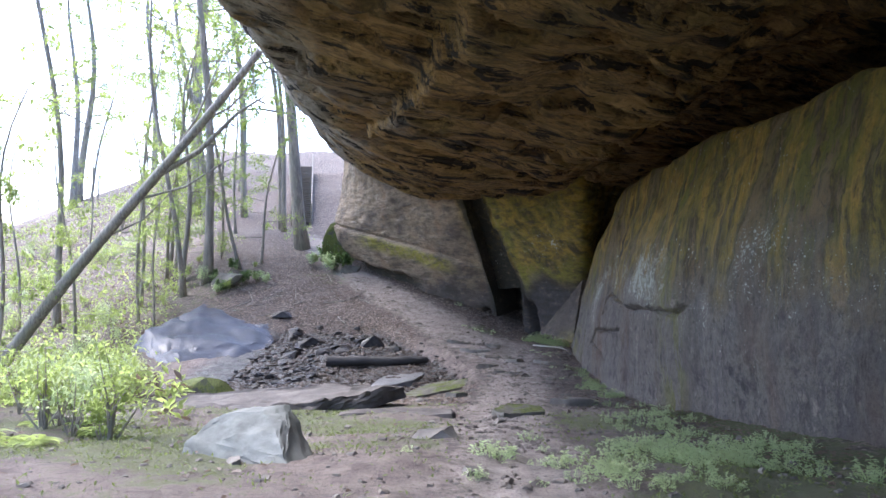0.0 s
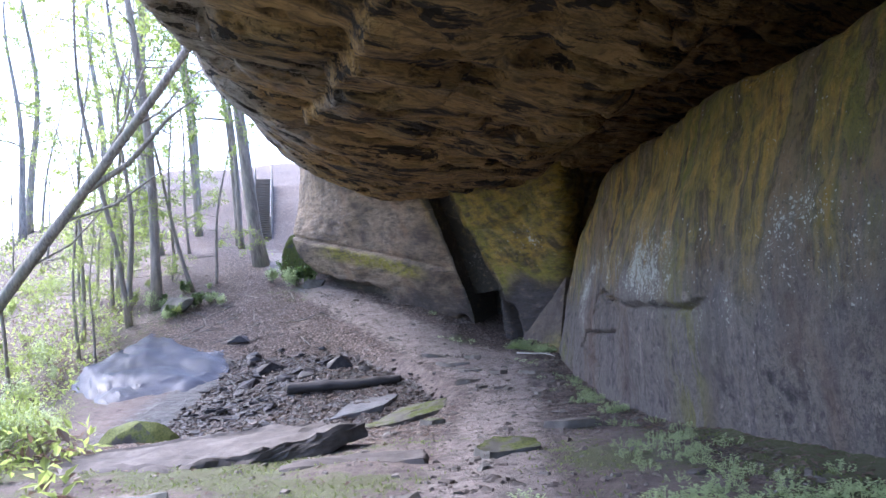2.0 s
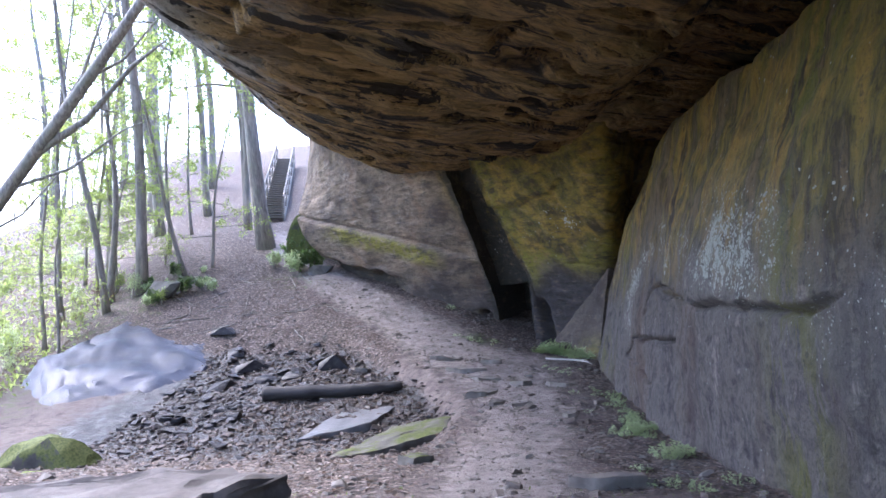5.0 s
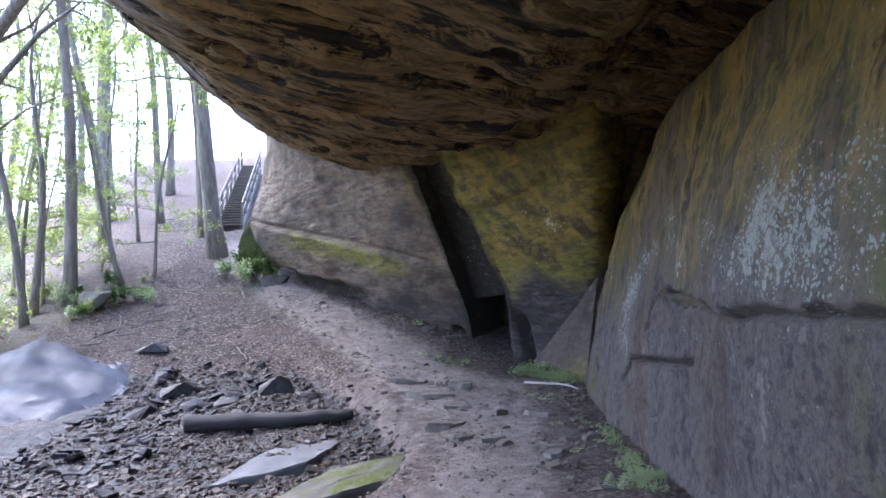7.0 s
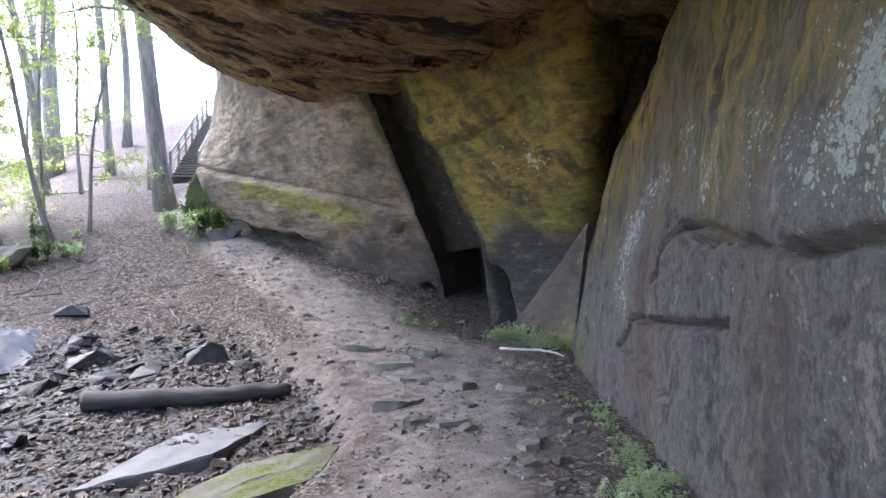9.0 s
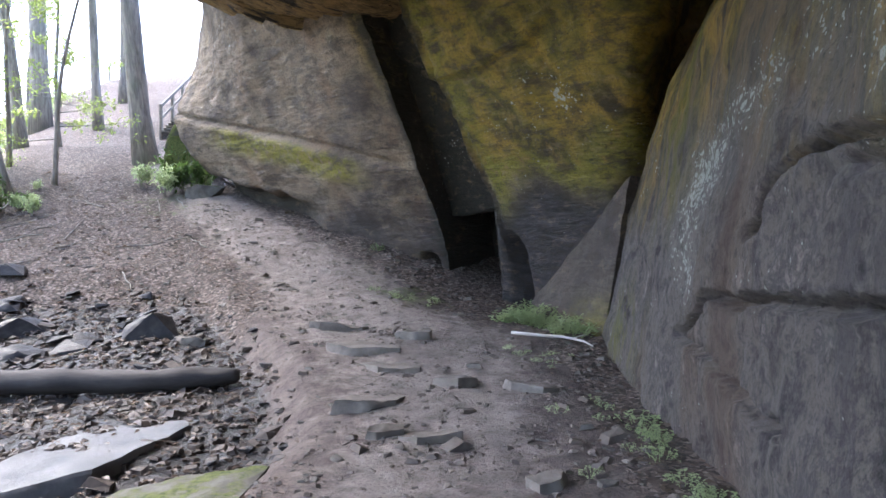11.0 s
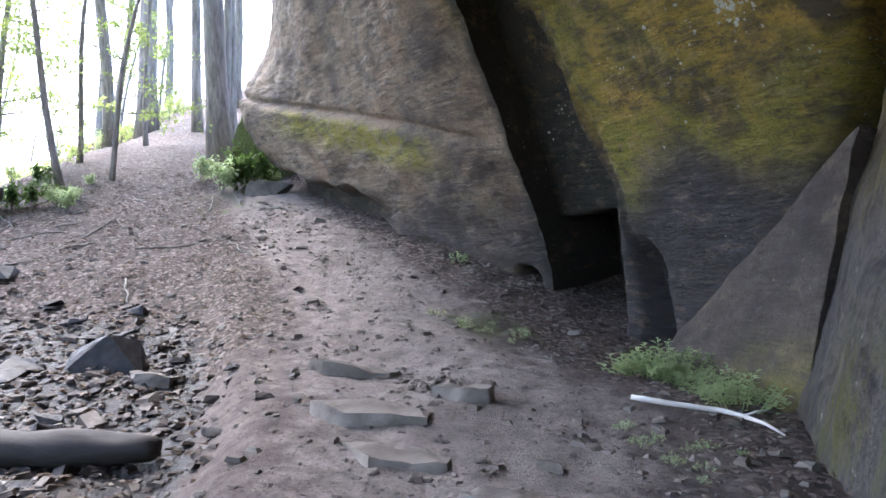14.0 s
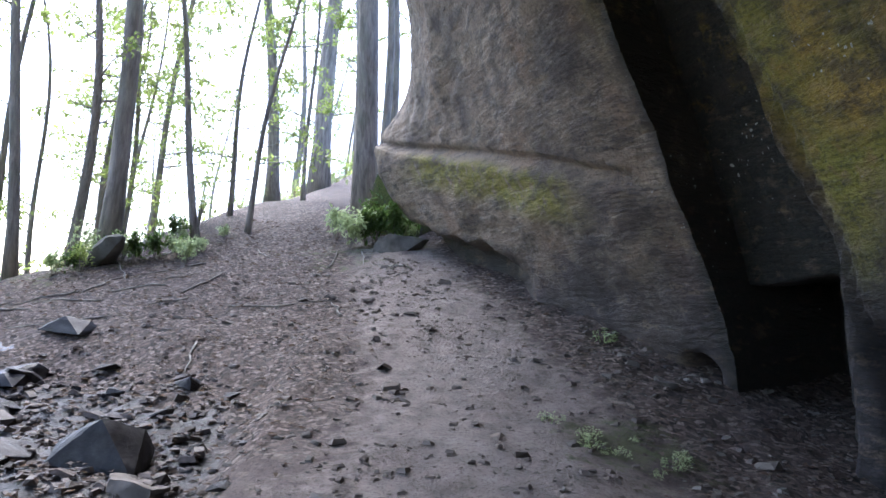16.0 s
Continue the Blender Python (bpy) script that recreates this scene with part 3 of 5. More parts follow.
def left_shape(p, n):
    d = face_relief(p)
    lz = ledge_z(p)
    on = sm(0.5, -0.3, p.x)
    d += on * (0.11 * sm(lz + 0.05, lz - 0.08, p.z) * (1 - sm(lz - 0.4, lz - 1.2, p.z)))
    d -= 0.07 * on * hill(p.z, lz + 0.07, 0.05)
    foot = p.z - float(ground_z(p.x, p.y - 0.4))
    d -= 0.4 * sm(0.75, 0.35, foot + 0.15 * noise.noise(p * 2)) * sm(-1.4, -2.6, p.x)
    d -= 0.5 * hill(p.x, 0.75, 0.14) * sm(0.45, 0.2, foot)
    return p + n * d


def left_fields(p):
    s, lz = crevice_s(p), ledge_z(p)
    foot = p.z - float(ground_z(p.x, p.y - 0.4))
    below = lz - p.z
    # "dark" paints the shade of the foot undercut and the crevice side.
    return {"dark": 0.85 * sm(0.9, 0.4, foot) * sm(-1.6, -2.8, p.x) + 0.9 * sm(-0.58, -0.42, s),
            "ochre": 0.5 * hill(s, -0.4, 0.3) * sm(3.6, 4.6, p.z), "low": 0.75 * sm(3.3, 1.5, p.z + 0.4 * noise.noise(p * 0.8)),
            "moss": sm(-0.02, 0.06, below) * sm(0.62, 0.3, below) * sm(-0.2, -1.1, p.x) * sm(-4.9, -3.8, p.x)
                    + 0.5 * hill(s, -0.35, 0.15) * sm(3.4, 4.6, p.z),
            "lichen": 0.3 * hill(below, 0.0, 0.12) * sm(-1.0, -4.5, p.x) + 0.35 * hill(s, -0.35, 0.4) * hill(p.z, 3.2, 0.9)
                      + 0.4 * hill(p.z, 6, 1)}


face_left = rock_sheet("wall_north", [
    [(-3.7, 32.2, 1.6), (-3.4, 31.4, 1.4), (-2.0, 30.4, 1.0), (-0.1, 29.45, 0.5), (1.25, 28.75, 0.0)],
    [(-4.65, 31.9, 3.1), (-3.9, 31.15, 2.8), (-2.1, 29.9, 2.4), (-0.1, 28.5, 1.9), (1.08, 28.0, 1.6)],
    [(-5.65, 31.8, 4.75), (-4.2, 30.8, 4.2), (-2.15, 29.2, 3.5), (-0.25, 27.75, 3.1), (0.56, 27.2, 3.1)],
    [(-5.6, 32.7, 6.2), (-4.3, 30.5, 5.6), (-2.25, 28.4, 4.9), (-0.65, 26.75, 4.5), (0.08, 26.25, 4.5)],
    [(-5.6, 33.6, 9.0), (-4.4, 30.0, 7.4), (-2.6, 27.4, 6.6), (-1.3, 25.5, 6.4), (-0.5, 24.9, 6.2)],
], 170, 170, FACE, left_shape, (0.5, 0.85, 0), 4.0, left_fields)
tagged(face_left, "leaning grey sandstone face with a mossy ledge", "rock wall", kind="structure")


def plain_shape(p, n):
    return p + n * (0.05 * noise.noise(p * 0.9) + 0.02 * noise.noise(p * 4))


def wedge_fields(p):
    return {"dark": 0.0, "ochre": 0.0, "low": 0.75, "moss": 0.6 * sm(1.1, 0.4, p.z) * sm(25.2, 24.4, p.y), "lichen": 0.1}


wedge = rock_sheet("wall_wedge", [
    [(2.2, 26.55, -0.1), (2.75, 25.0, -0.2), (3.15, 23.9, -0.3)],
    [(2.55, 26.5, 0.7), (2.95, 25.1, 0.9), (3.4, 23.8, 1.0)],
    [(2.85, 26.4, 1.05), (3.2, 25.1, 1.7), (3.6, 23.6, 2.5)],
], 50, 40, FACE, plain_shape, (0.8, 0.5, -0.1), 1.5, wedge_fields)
tagged(wedge, "smooth blue-grey sandstone wedge at the cliff foot", "rock wall", kind="structure")


def roof_shape(p, n):
    """Bedded overhang: broken terraces that run on the slant, a hanging block, scallops and slits."""
    a, b = 0.81 * p.x + 0.59 * p.y, -0.59 * p.x + 0.81 * p.y
    wob = noise.noise((a * 0.25, b * 0.6, 1.7))
    d = 0.2 * noise.noise(p * 0.35)
    for step, size, seed in ((0.42, 0.17, 0.0), (1.25, 0.06, 3.3)):
        slow = wob * 1.5 + b * step + 0.35 * noise.noise((a * 0.9, b * 1.1, seed))
        f = slow - math.floor(slow)
        d += size * (sm(0.0, 0.8, f) - sm(0.9, 1.0, f) - 0.4)
    d += 0.09 * noise.noise((a * 0.6, b * 1.7, p.z)) + 0.05 * noise.noise((a * 1.2, b * 4.2, p.z)) + 0.03 * noise.noise(p * 3.3) + 0.015 * noise.noise(p * 8)
    slit = noise.noise((a * 0.8 + 7, b * 2.6, 4.0))
    d -= 0.2 * sm(0.26, 0.36, slit)
    pit = noise.noise((a * 1.8, b * 4.0, 11.0))
    d -= 0.12 * sm(0.34, 0.42, pit)
    side = p.x - (-0.55 - 0.3 * (p.y - 10) + 0.2 * noise.noise((p.y * 1.3, 0, 0)))
    d += 0.3 * sm(-0.05, 0.1, side) * (1 - sm(0.6, 3.5, side)) * sm(7.0, 9.0, p.y) * (1 - sm(14.2, 14.5, p.y))
    lower = b - (13.9 + 0.25 * noise.noise((a * 0.8, 2, 0)))
    d += 0.28 * sm(-0.06, 0.1, lower) * (1 - sm(0.8, 4.0, lower)) * sm(1.0, 0.0, p.x)
    d *= 0.6 + 0.4 * sm(-3.6, -2.0, p.x)
    return p - n * d


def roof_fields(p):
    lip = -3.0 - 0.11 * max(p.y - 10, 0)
    # Grey lip, plus skylit patches and block face given as paler colour.
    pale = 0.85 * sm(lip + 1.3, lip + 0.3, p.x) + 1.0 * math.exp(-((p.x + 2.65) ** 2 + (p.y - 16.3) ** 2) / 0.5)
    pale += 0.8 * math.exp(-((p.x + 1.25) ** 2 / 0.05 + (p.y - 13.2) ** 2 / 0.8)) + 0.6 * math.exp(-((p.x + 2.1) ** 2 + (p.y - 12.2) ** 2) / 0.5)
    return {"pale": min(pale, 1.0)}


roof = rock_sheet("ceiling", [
    # Unseen row behind the start, added to shade the near wall.
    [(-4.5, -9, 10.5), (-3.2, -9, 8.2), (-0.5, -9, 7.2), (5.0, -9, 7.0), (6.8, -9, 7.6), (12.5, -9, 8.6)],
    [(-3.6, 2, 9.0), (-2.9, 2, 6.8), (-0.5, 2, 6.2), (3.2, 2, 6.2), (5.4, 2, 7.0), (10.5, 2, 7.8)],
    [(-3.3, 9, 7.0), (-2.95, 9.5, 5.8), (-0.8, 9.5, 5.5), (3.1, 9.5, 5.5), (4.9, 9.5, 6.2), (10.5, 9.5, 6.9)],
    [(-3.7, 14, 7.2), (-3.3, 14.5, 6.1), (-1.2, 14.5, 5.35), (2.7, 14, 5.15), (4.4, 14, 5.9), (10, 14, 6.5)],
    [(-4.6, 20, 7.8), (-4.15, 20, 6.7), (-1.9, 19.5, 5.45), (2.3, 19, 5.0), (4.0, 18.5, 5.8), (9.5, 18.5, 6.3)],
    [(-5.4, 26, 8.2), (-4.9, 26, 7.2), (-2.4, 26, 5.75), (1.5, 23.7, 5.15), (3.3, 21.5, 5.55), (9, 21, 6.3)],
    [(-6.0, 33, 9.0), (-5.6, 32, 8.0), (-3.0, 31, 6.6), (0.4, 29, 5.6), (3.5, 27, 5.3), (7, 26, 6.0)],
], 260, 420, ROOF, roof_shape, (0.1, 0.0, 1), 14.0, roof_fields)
# Added backing sheet that keeps the sky and its light out of the cleft.
cleft_closer = rock_sheet("wall_back", [
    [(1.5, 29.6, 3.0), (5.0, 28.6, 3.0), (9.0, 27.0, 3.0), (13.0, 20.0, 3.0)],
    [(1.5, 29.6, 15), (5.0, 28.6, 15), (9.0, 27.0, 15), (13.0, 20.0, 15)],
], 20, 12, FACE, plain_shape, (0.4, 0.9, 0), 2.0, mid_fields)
tagged(cleft_closer, "added rock sheet that closes the sky gap behind the cleft", "rock wall", kind="structure")
tagged(roof, "dark layered sandstone overhang with ochre stripes", "rock ceiling", kind="structure")

# ---- rocks ----


def rnd(seed):
    return random.Random(seed)


def chunk_mesh(name, corners, mat, cuts=4, amp=0.03, seed=0, freq=2.5, sharp=24):
    """A broken rock: the hull of its corners, cut finer, softened at the edges and roughened."""
    bm = bmesh.new()
    for c in corners:
        bm.verts.new(c)
    got = bmesh.ops.convex_hull(bm, input=list(bm.verts))
    junk = list({v for v in got["geom_interior"] + got["geom_unused"] if isinstance(v, bmesh.types.BMVert)})
    if junk:
        bmesh.ops.delete(bm, geom=junk, context="VERTS")
    bmesh.ops.recalc_face_normals(bm, faces=list(bm.faces))
    bmesh.ops.subdivide_edges(bm, edges=list(bm.edges), cuts=cuts, use_grid_fill=True)
    bmesh.ops.triangulate(bm, faces=list(bm.faces))
    bmesh.ops.smooth_vert(bm, verts=list(bm.verts), factor=0.18, use_axis_x=True, use_axis_y=True, use_axis_z=True)
    bm.normal_update()
    off = Vector((seed * 3.1, seed * 1.7, seed * 0.9))
    for v in bm.verts:
        p = v.co * freq + off
        v.co += v.normal * amp * (1.6 * noise.noise(p) + 0.8 * noise.noise(p * 2.7) + 0.4 * noise.noise(p * 6))
    me = bpy.data.meshes.new(name)
    bm.to_mesh(me)
    bm.free()
    me.polygons.foreach_set("use_smooth", [True] * len(me.polygons))
    me.set_sharp_from_angle(angle=radians(sharp))
    me.materials.append(mat)
    return me


def box_corners(seed, n, sx, sy, sz):
    r = rnd(seed)
    return [(r.uniform(-1, 1) * sx, r.uniform(-1, 1) * sy, r.choice((-1, 1)) * r.uniform(0.55, 1) * sz) for _ in range(n)]


def gz(x, y):
    return relief(x, y)


big_rock = new("boulder", chunk_mesh("boulder", [
    (-0.66, -0.12, -0.06), (-0.1, -0.5, -0.06), (0.48, -0.78, -0.06), (0.66, -0.15, -0.06), (0.35, 0.5, -0.06), (-0.45, 0.45, -0.06),
    (-0.6, -0.05, 0.14), (-0.36, 0.06, 0.32), (0.1, -0.06, 0.44), (0.3, 0.22, 0.43), (-0.2, 0.42, 0.36), (0.44, -0.72, 0.07), (0.3, -0.42, 0.27)], PALE, 9, 0.022, 1, 4.5, 28))
big_rock.matrix_world = pose(-1.95, 6.85, gz(-1.95, 6.85), 0, 0, 4)
tagged(big_rock, "angular pale grey boulder lying on mossy ground", "boulder")

small_rock = new("boulder", chunk_mesh("low_boulder", [
    (-0.28, 0.0, -0.05), (0.3, -0.12, -0.05), (0.2, 0.3, -0.05), (-0.15, -0.22, -0.05), (-0.22, 0.25, -0.05),
    (-0.15, 0.0, 0.1), (0.1, -0.1, 0.13), (0.2, 0.1, 0.12)], STONE, 6, 0.014, 2, 4))
small_rock.matrix_world = pose(-0.35, 8.05, gz(-0.35, 8.05))
tagged(small_rock, "low dark stone half sunk in mossy earth", "boulder")

SLABROCK = make_stone_mat("pitted_slab", (0.045, 0.04, 0.037), (0.1, 0.088, 0.08), (0.17, 0.152, 0.137))
slab = new("rock_slab", chunk_mesh("rock_slab", [
    (-3.2, -1.1, -0.25), (-3.4, 0.6, -0.25), (-0.5, -1.35, -0.3), (0.55, -0.75, -0.12), (2.0, 0.55, 0.05), (1.3, 1.2, -0.2), (-0.6, 1.5, -0.2),
    (-3.2, -0.8, 0.02), (-3.3, 0.6, 0.06), (-0.4, -1.05, 0.14), (0.7, -0.45, 0.2), (1.95, 0.6, 0.24), (1.3, 1.1, 0.24), (-0.6, 1.3, 0.16)],
    SLABROCK, 14, 0.045, 3, 3.4))
slab.matrix_world = pose(-3.0, 12.1, 0.24, 0, -2, 0)
tagged(slab, "long flat grey sandstone slab with a pitted, undercut edge", "rock slab")

edge_slab = new("rock_slab", chunk_mesh("thin_slab", [
    (-1.0, -0.3, -0.15), (0.7, -0.35, -0.15), (0.75, 0.3, -0.15), (-0.9, 0.4, -0.15),
    (-0.95, -0.22, 0.03), (0.68, -0.3, 0.07), (0.7, 0.3, 0.06), (-0.9, 0.35, 0.03)], SLABROCK, 9, 0.04, 4, 3))
edge_slab.matrix_world = pose(-0.9, 11.1, gz(-0.9, 11.1) - 0.03, 0, 0, 3)
tagged(edge_slab, "thin mossy stone slab bedded in the earth", "rock slab")

wet_rock = new("boulder", chunk_mesh("wet_boulder", [
    (-3.2, -1.5, -0.8), (-1.0, -3.6, -0.9), (1.4, -2.6, -0.9), (2.0, 0.0, -0.7), (1.6, 2.0, -0.5), (-2.0, 3.5, 0.0), (-3.6, 1.5, -0.3),
    (-1.7, 2.8, 1.5), (1.1, 1.8, 0.85), (1.6, 0.3, 0.42), (-0.4, -1.2, 0.3), (-2.6, 0.2, 0.75), (1.3, -1.6, -0.25), (-0.7, -2.8, -0.3)],
    WETROCK, 14, 0.07, 5, 1.3))
wet_rock.matrix_world = pose(-8.0, 24.5, 0.0)
tagged(wet_rock, "large wet boulder shining under dripping water, mossy rim", "boulder")

moss_rock = new("boulder", chunk_mesh("moss_boulder", [
    (-0.95, -0.35, -0.2), (0.8, -0.5, -0.2), (0.95, 0.3, -0.2), (-0.7, 0.6, -0.2), (-0.6, 0.0, 0.3), (0.1, -0.2, 0.45), (0.55, 0.1, 0.32), (-0.2, 0.4, 0.4)],
    make_stone_mat("moss_cap", (0.03, 0.028, 0.026), (0.08, 0.075, 0.068), (0.13, 0.12, 0.11), 0.75), 8, 0.04, 6, 2.4))
moss_rock.matrix_world = pose(-6.2, 17.6, gz(-6.2, 17.6))
tagged(moss_rock, "dark boulder capped with bright green moss", "boulder")

moss_slab = new("rock_slab", chunk_mesh("moss_slab", [
    (-1.1, -1.5, -0.2), (-0.3, -1.1, -0.2), (0.75, -0.2, -0.2), (0.85, 0.9, -0.2), (-0.1, 0.9, -0.2),
    (-1.05, -1.45, -0.02), (-0.3, -1.0, 0.03), (0.72, -0.1, 0.12), (0.8, 0.9, 0.2), (-0.1, 0.8, 0.1)], MOSSY, 8, 0.025, 7, 2.6))
moss_slab.matrix_world = pose(-0.75, 18.6, gz(-0.9, 18.8) - 0.02)
tagged(moss_slab, "tilted sandstone slab covered in green moss", "rock slab")

wet_slab = new("rock_slab", chunk_mesh("wet_slab", [
    (-0.75, -1.9, -0.2), (0.35, -0.9, -0.2), (0.6, 0.9, -0.2), (-0.5, 1.0, -0.2), (-0.75, -1.85, -0.04), (0.35, -0.8, 0.04), (0.6, 0.85, 0.06), (-0.5, 0.95, 0.02)],
    make_stone_mat("wet_pale_slab", (0.07, 0.07, 0.075), (0.14, 0.138, 0.138), (0.2, 0.195, 0.19), 0.0, 0.3, True), 8, 0.02, 8, 2.6))
wet_slab.matrix_world = pose(-1.75, 20.4, gz(-1.75, 20.4) + 0.0)
tagged(wet_slab, "flat pale slab wet with seeping water", "rock slab")

dark_rock = new("boulder", chunk_mesh("dark_block", [(-0.42, -0.2, -0.15), (0.4, -0.27, -0.15), (0.33, 0.3, -0.15), (-0.36, 0.25, -0.15), (-0.33, -0.02, 0.06), (0.02, -0.14, 0.25), (0.27, 0.06, 0.16), (-0.02, 0.2, 0.12)], WETDARK, 5, 0.02, 9, 4))
dark_rock.matrix_world = pose(-3.1, 24.5, gz(-3.1, 24.5) + 0.08, 0, 0, 20)
tagged(dark_rock, "black wet angular rock on the rubble", "boulder")
for bx, by, bs, ba, bl in ((-5.2, 24.6, 1.25, 40, 0), (-5.9, 25.6, 1.0, 110, 0), (-6.6, 26.6, 0.9, 10, 0), (-4.5, 23.6, 0.9, 200, 0), (-5.4, 23.2, 1.1, 80, 0)):
    copy_thing(dark_rock, pose(bx, by, gz(bx, by) + 0.05, 0, 0, ba) @ Matrix.Diagonal((bs, bs, 0.6 * bs, 1)))

HUMP = make_stone_mat("moss_grown_rock", (0.04, 0.04, 0.03), (0.09, 0.085, 0.07), (0.14, 0.13, 0.11), 1.1)
hump = new("boulder", chunk_mesh("mossy_hump", [
    (-0.8, -0.5, -0.3), (0.9, -0.6, -0.5), (0.9, 0.7, -0.3), (-0.8, 0.7, -0.3), (-0.75, -0.4, 0.9), (0.8, -0.45, 1.0), (0.6, 0.4, 2.0), (0.2, -0.3, 1.9),
    (-0.3, -0.2, 1.8), (-0.5, 0.5, 1.6), (0.75, 0.1, 1.6)],
    HUMP, 8, 0.06, 15, 1.8))
hump.matrix_world = pose(-5.85, 33.0, gz(-5.85, 33.0)) @ Matrix.Diagonal((0.75, 0.8, 0.9, 1))
tagged(hump, "upright rock hump grown over with green moss beside the cliff", "boulder")

crest_rock = new("boulder", chunk_mesh("crest_boulder", box_corners(14, 16, 0.9, 0.6, 0.4), MOSSY, 6, 0.04, 12, 2))
crest_rock.matrix_world = pose(-9.6, 29.3, gz(-9.6, 29.3) + 0.1)
tagged(crest_rock, "rounded mossy boulder on the slope's crest", "boulder")
copy_thing(crest_rock, pose(-5.0, 31.6, gz(-5.0, 31.6) + 0.02, 0, 0, 60) @ Matrix.Scale(0.6, 4))

STEP = make_stone_mat("trodden_sandstone", (0.1, 0.088, 0.076), (0.22, 0.195, 0.17), (0.3, 0.27, 0.235))

# Flat stones that step up along the path.
STEP_STONES = (
    (-0.25, 23.95, 0.74, 0.34, 0.11, 6), (0.28, 22.95, 0.95, 0.5, 0.12, 4), (0.85, 23.5, 0.55, 0.3, 0.12, 8),
    (0.62, 21.0, 0.75, 0.42, 0.1, 38), (0.86, 20.05, 0.52, 0.2, 0.12, 48), (1.22, 20.0, 0.7, 0.36, 0.1, 34),
    (1.45, 21.8, 0.62, 0.4, 0.09, 28), (2.2, 21.5, 0.6, 0.36, 0.08, -12), (1.85, 13.7, 0.85, 0.5, 0.16, 12),
    (0.75, 11.2, 0.95, 0.75, 0.1, 25), (-2.35, 24.2, 0.5, 0.36, 0.08, 10), (0.6, 22.3, 0.8, 0.45, 0.06, -6),
    (2.1, 18.9, 0.34, 0.26, 0.1, 60), (-0.2, 15.6, 0.5, 0.4, 0.08, 15), (-5.1, 9.8, 0.7, 0.5, 0.14, 30), (-2.9, 9.0, 0.4, 0.3, 0.16, 70))
for i, (sx, sy, ln, wd, th, ang) in enumerate(STEP_STONES):
    r = rnd(40 + i)
    ring = []
    for q in range(5):
        a = (q + r.uniform(-0.3, 0.3)) / 5 * 6.28 + 0.5
        f = r.uniform(0.85, 1.25)
        ring += [(math.cos(a) * ln / 2 * f, math.sin(a) * wd / 2 * f, -th), (math.cos(a) * ln / 2 * f * 0.96, math.sin(a) * wd / 2 * f * 0.95, th * 0.55)]
    st = new("flat_stone", chunk_mesh("flat_stone", ring, MOSSY if i in (9, 13) else STEP, 6, 0.028, 20 + i, 4, 40))
    st.matrix_world = pose(sx, sy, gz(sx, sy) + 0.012, r.uniform(-7, 7), r.uniform(-7, 7), ang)
    tagged(st, "flat grey sandstone slab bedded in the earth path", "stone", "flat stones on the path")

# Loose rubble in the wet gully.
RUBBLE = [chunk_mesh("rubble", box_corners(60 + i, 14, 0.5, 0.36, 0.13), WETDARK, 2, 0.02, 30 + i, 4) for i in range(8)]
RUBBLE_DRY = [chunk_mesh("rubble_dry", box_corners(80 + i, 11, 0.5, 0.34, 0.15), STONE, 2, 0.02, 50 + i, 4) for i in range(5)]
r = rnd(5)
placed = 0
while placed < 290:
    x, y = r.uniform(-6.6, 0.2), r.uniform(17.2, 26.6)
    path_m, litter_m, wet_m, moss_m = masks(x, y)
    near = -1.2 < y - (22.0 + 0.37 * (x + 2.5)) < 0.4 and -4.2 < x < -1
    if r.random() > wet_m + 0.06 or near or (-2.6 < x < -1.0 and 18.6 < y < 21.6) or (-1.9 < x < 0.2 and 17 < y < 19.8):
        continue
    s = min(0.55, 0.12 * math.exp(r.gauss(0.3, 0.55))) * (1.3 if x < -3.4 and y > 20 else 0.7)
    st = new("rubble_stone", r.choice(RUBBLE))
    st.matrix_world = pose(x, y, gz(x, y) + 0.1 * s, r.uniform(-14, 14), r.uniform(-14, 14), r.uniform(0, 360)) @ Matrix.Diagonal((s, s, s * r.uniform(0.7, 1.3), 1))
    tagged(st, "dark wet broken stone in the rubble", "stone", "rubble stones in the gully")
    placed += 1
placed = 0
while placed < 75:
    x, y = r.uniform(-5, 2.9), r.uniform(8, 30)
    path_m, litter_m, wet_m, moss_m = masks(x, y)
    if r.random() < path_m * 0.9 or (y < 17 and x < -0.9) or wet_m > 0.5:
        continue
    s = min(0.3, 0.085 * math.exp(r.gauss(0.2, 0.5)))
    st = new("loose_stone", r.choice(RUBBLE_DRY))
    st.matrix_world = pose(x, y, gz(x, y) + 0.05 * s, r.uniform(-12, 12), r.uniform(-12, 12), r.uniform(0, 360)) @ Matrix.Scale(s, 4)
    tagged(st, "small dry broken sandstone lying on the earth", "stone", "loose stones by the path")
    placed += 1


def scatter_mesh(name, items, mat):
    """Many small pieces in one mesh: items of (verts, faces)."""
    V, F = [], []
    for v, f in items:
        b = len(V)
        V += v
        F += [tuple(i + b for i in q) for q in f]
    me = bpy.data.meshes.new(name)
    me.from_pydata(V, [], F)
    me.materials.append(mat)
    return me


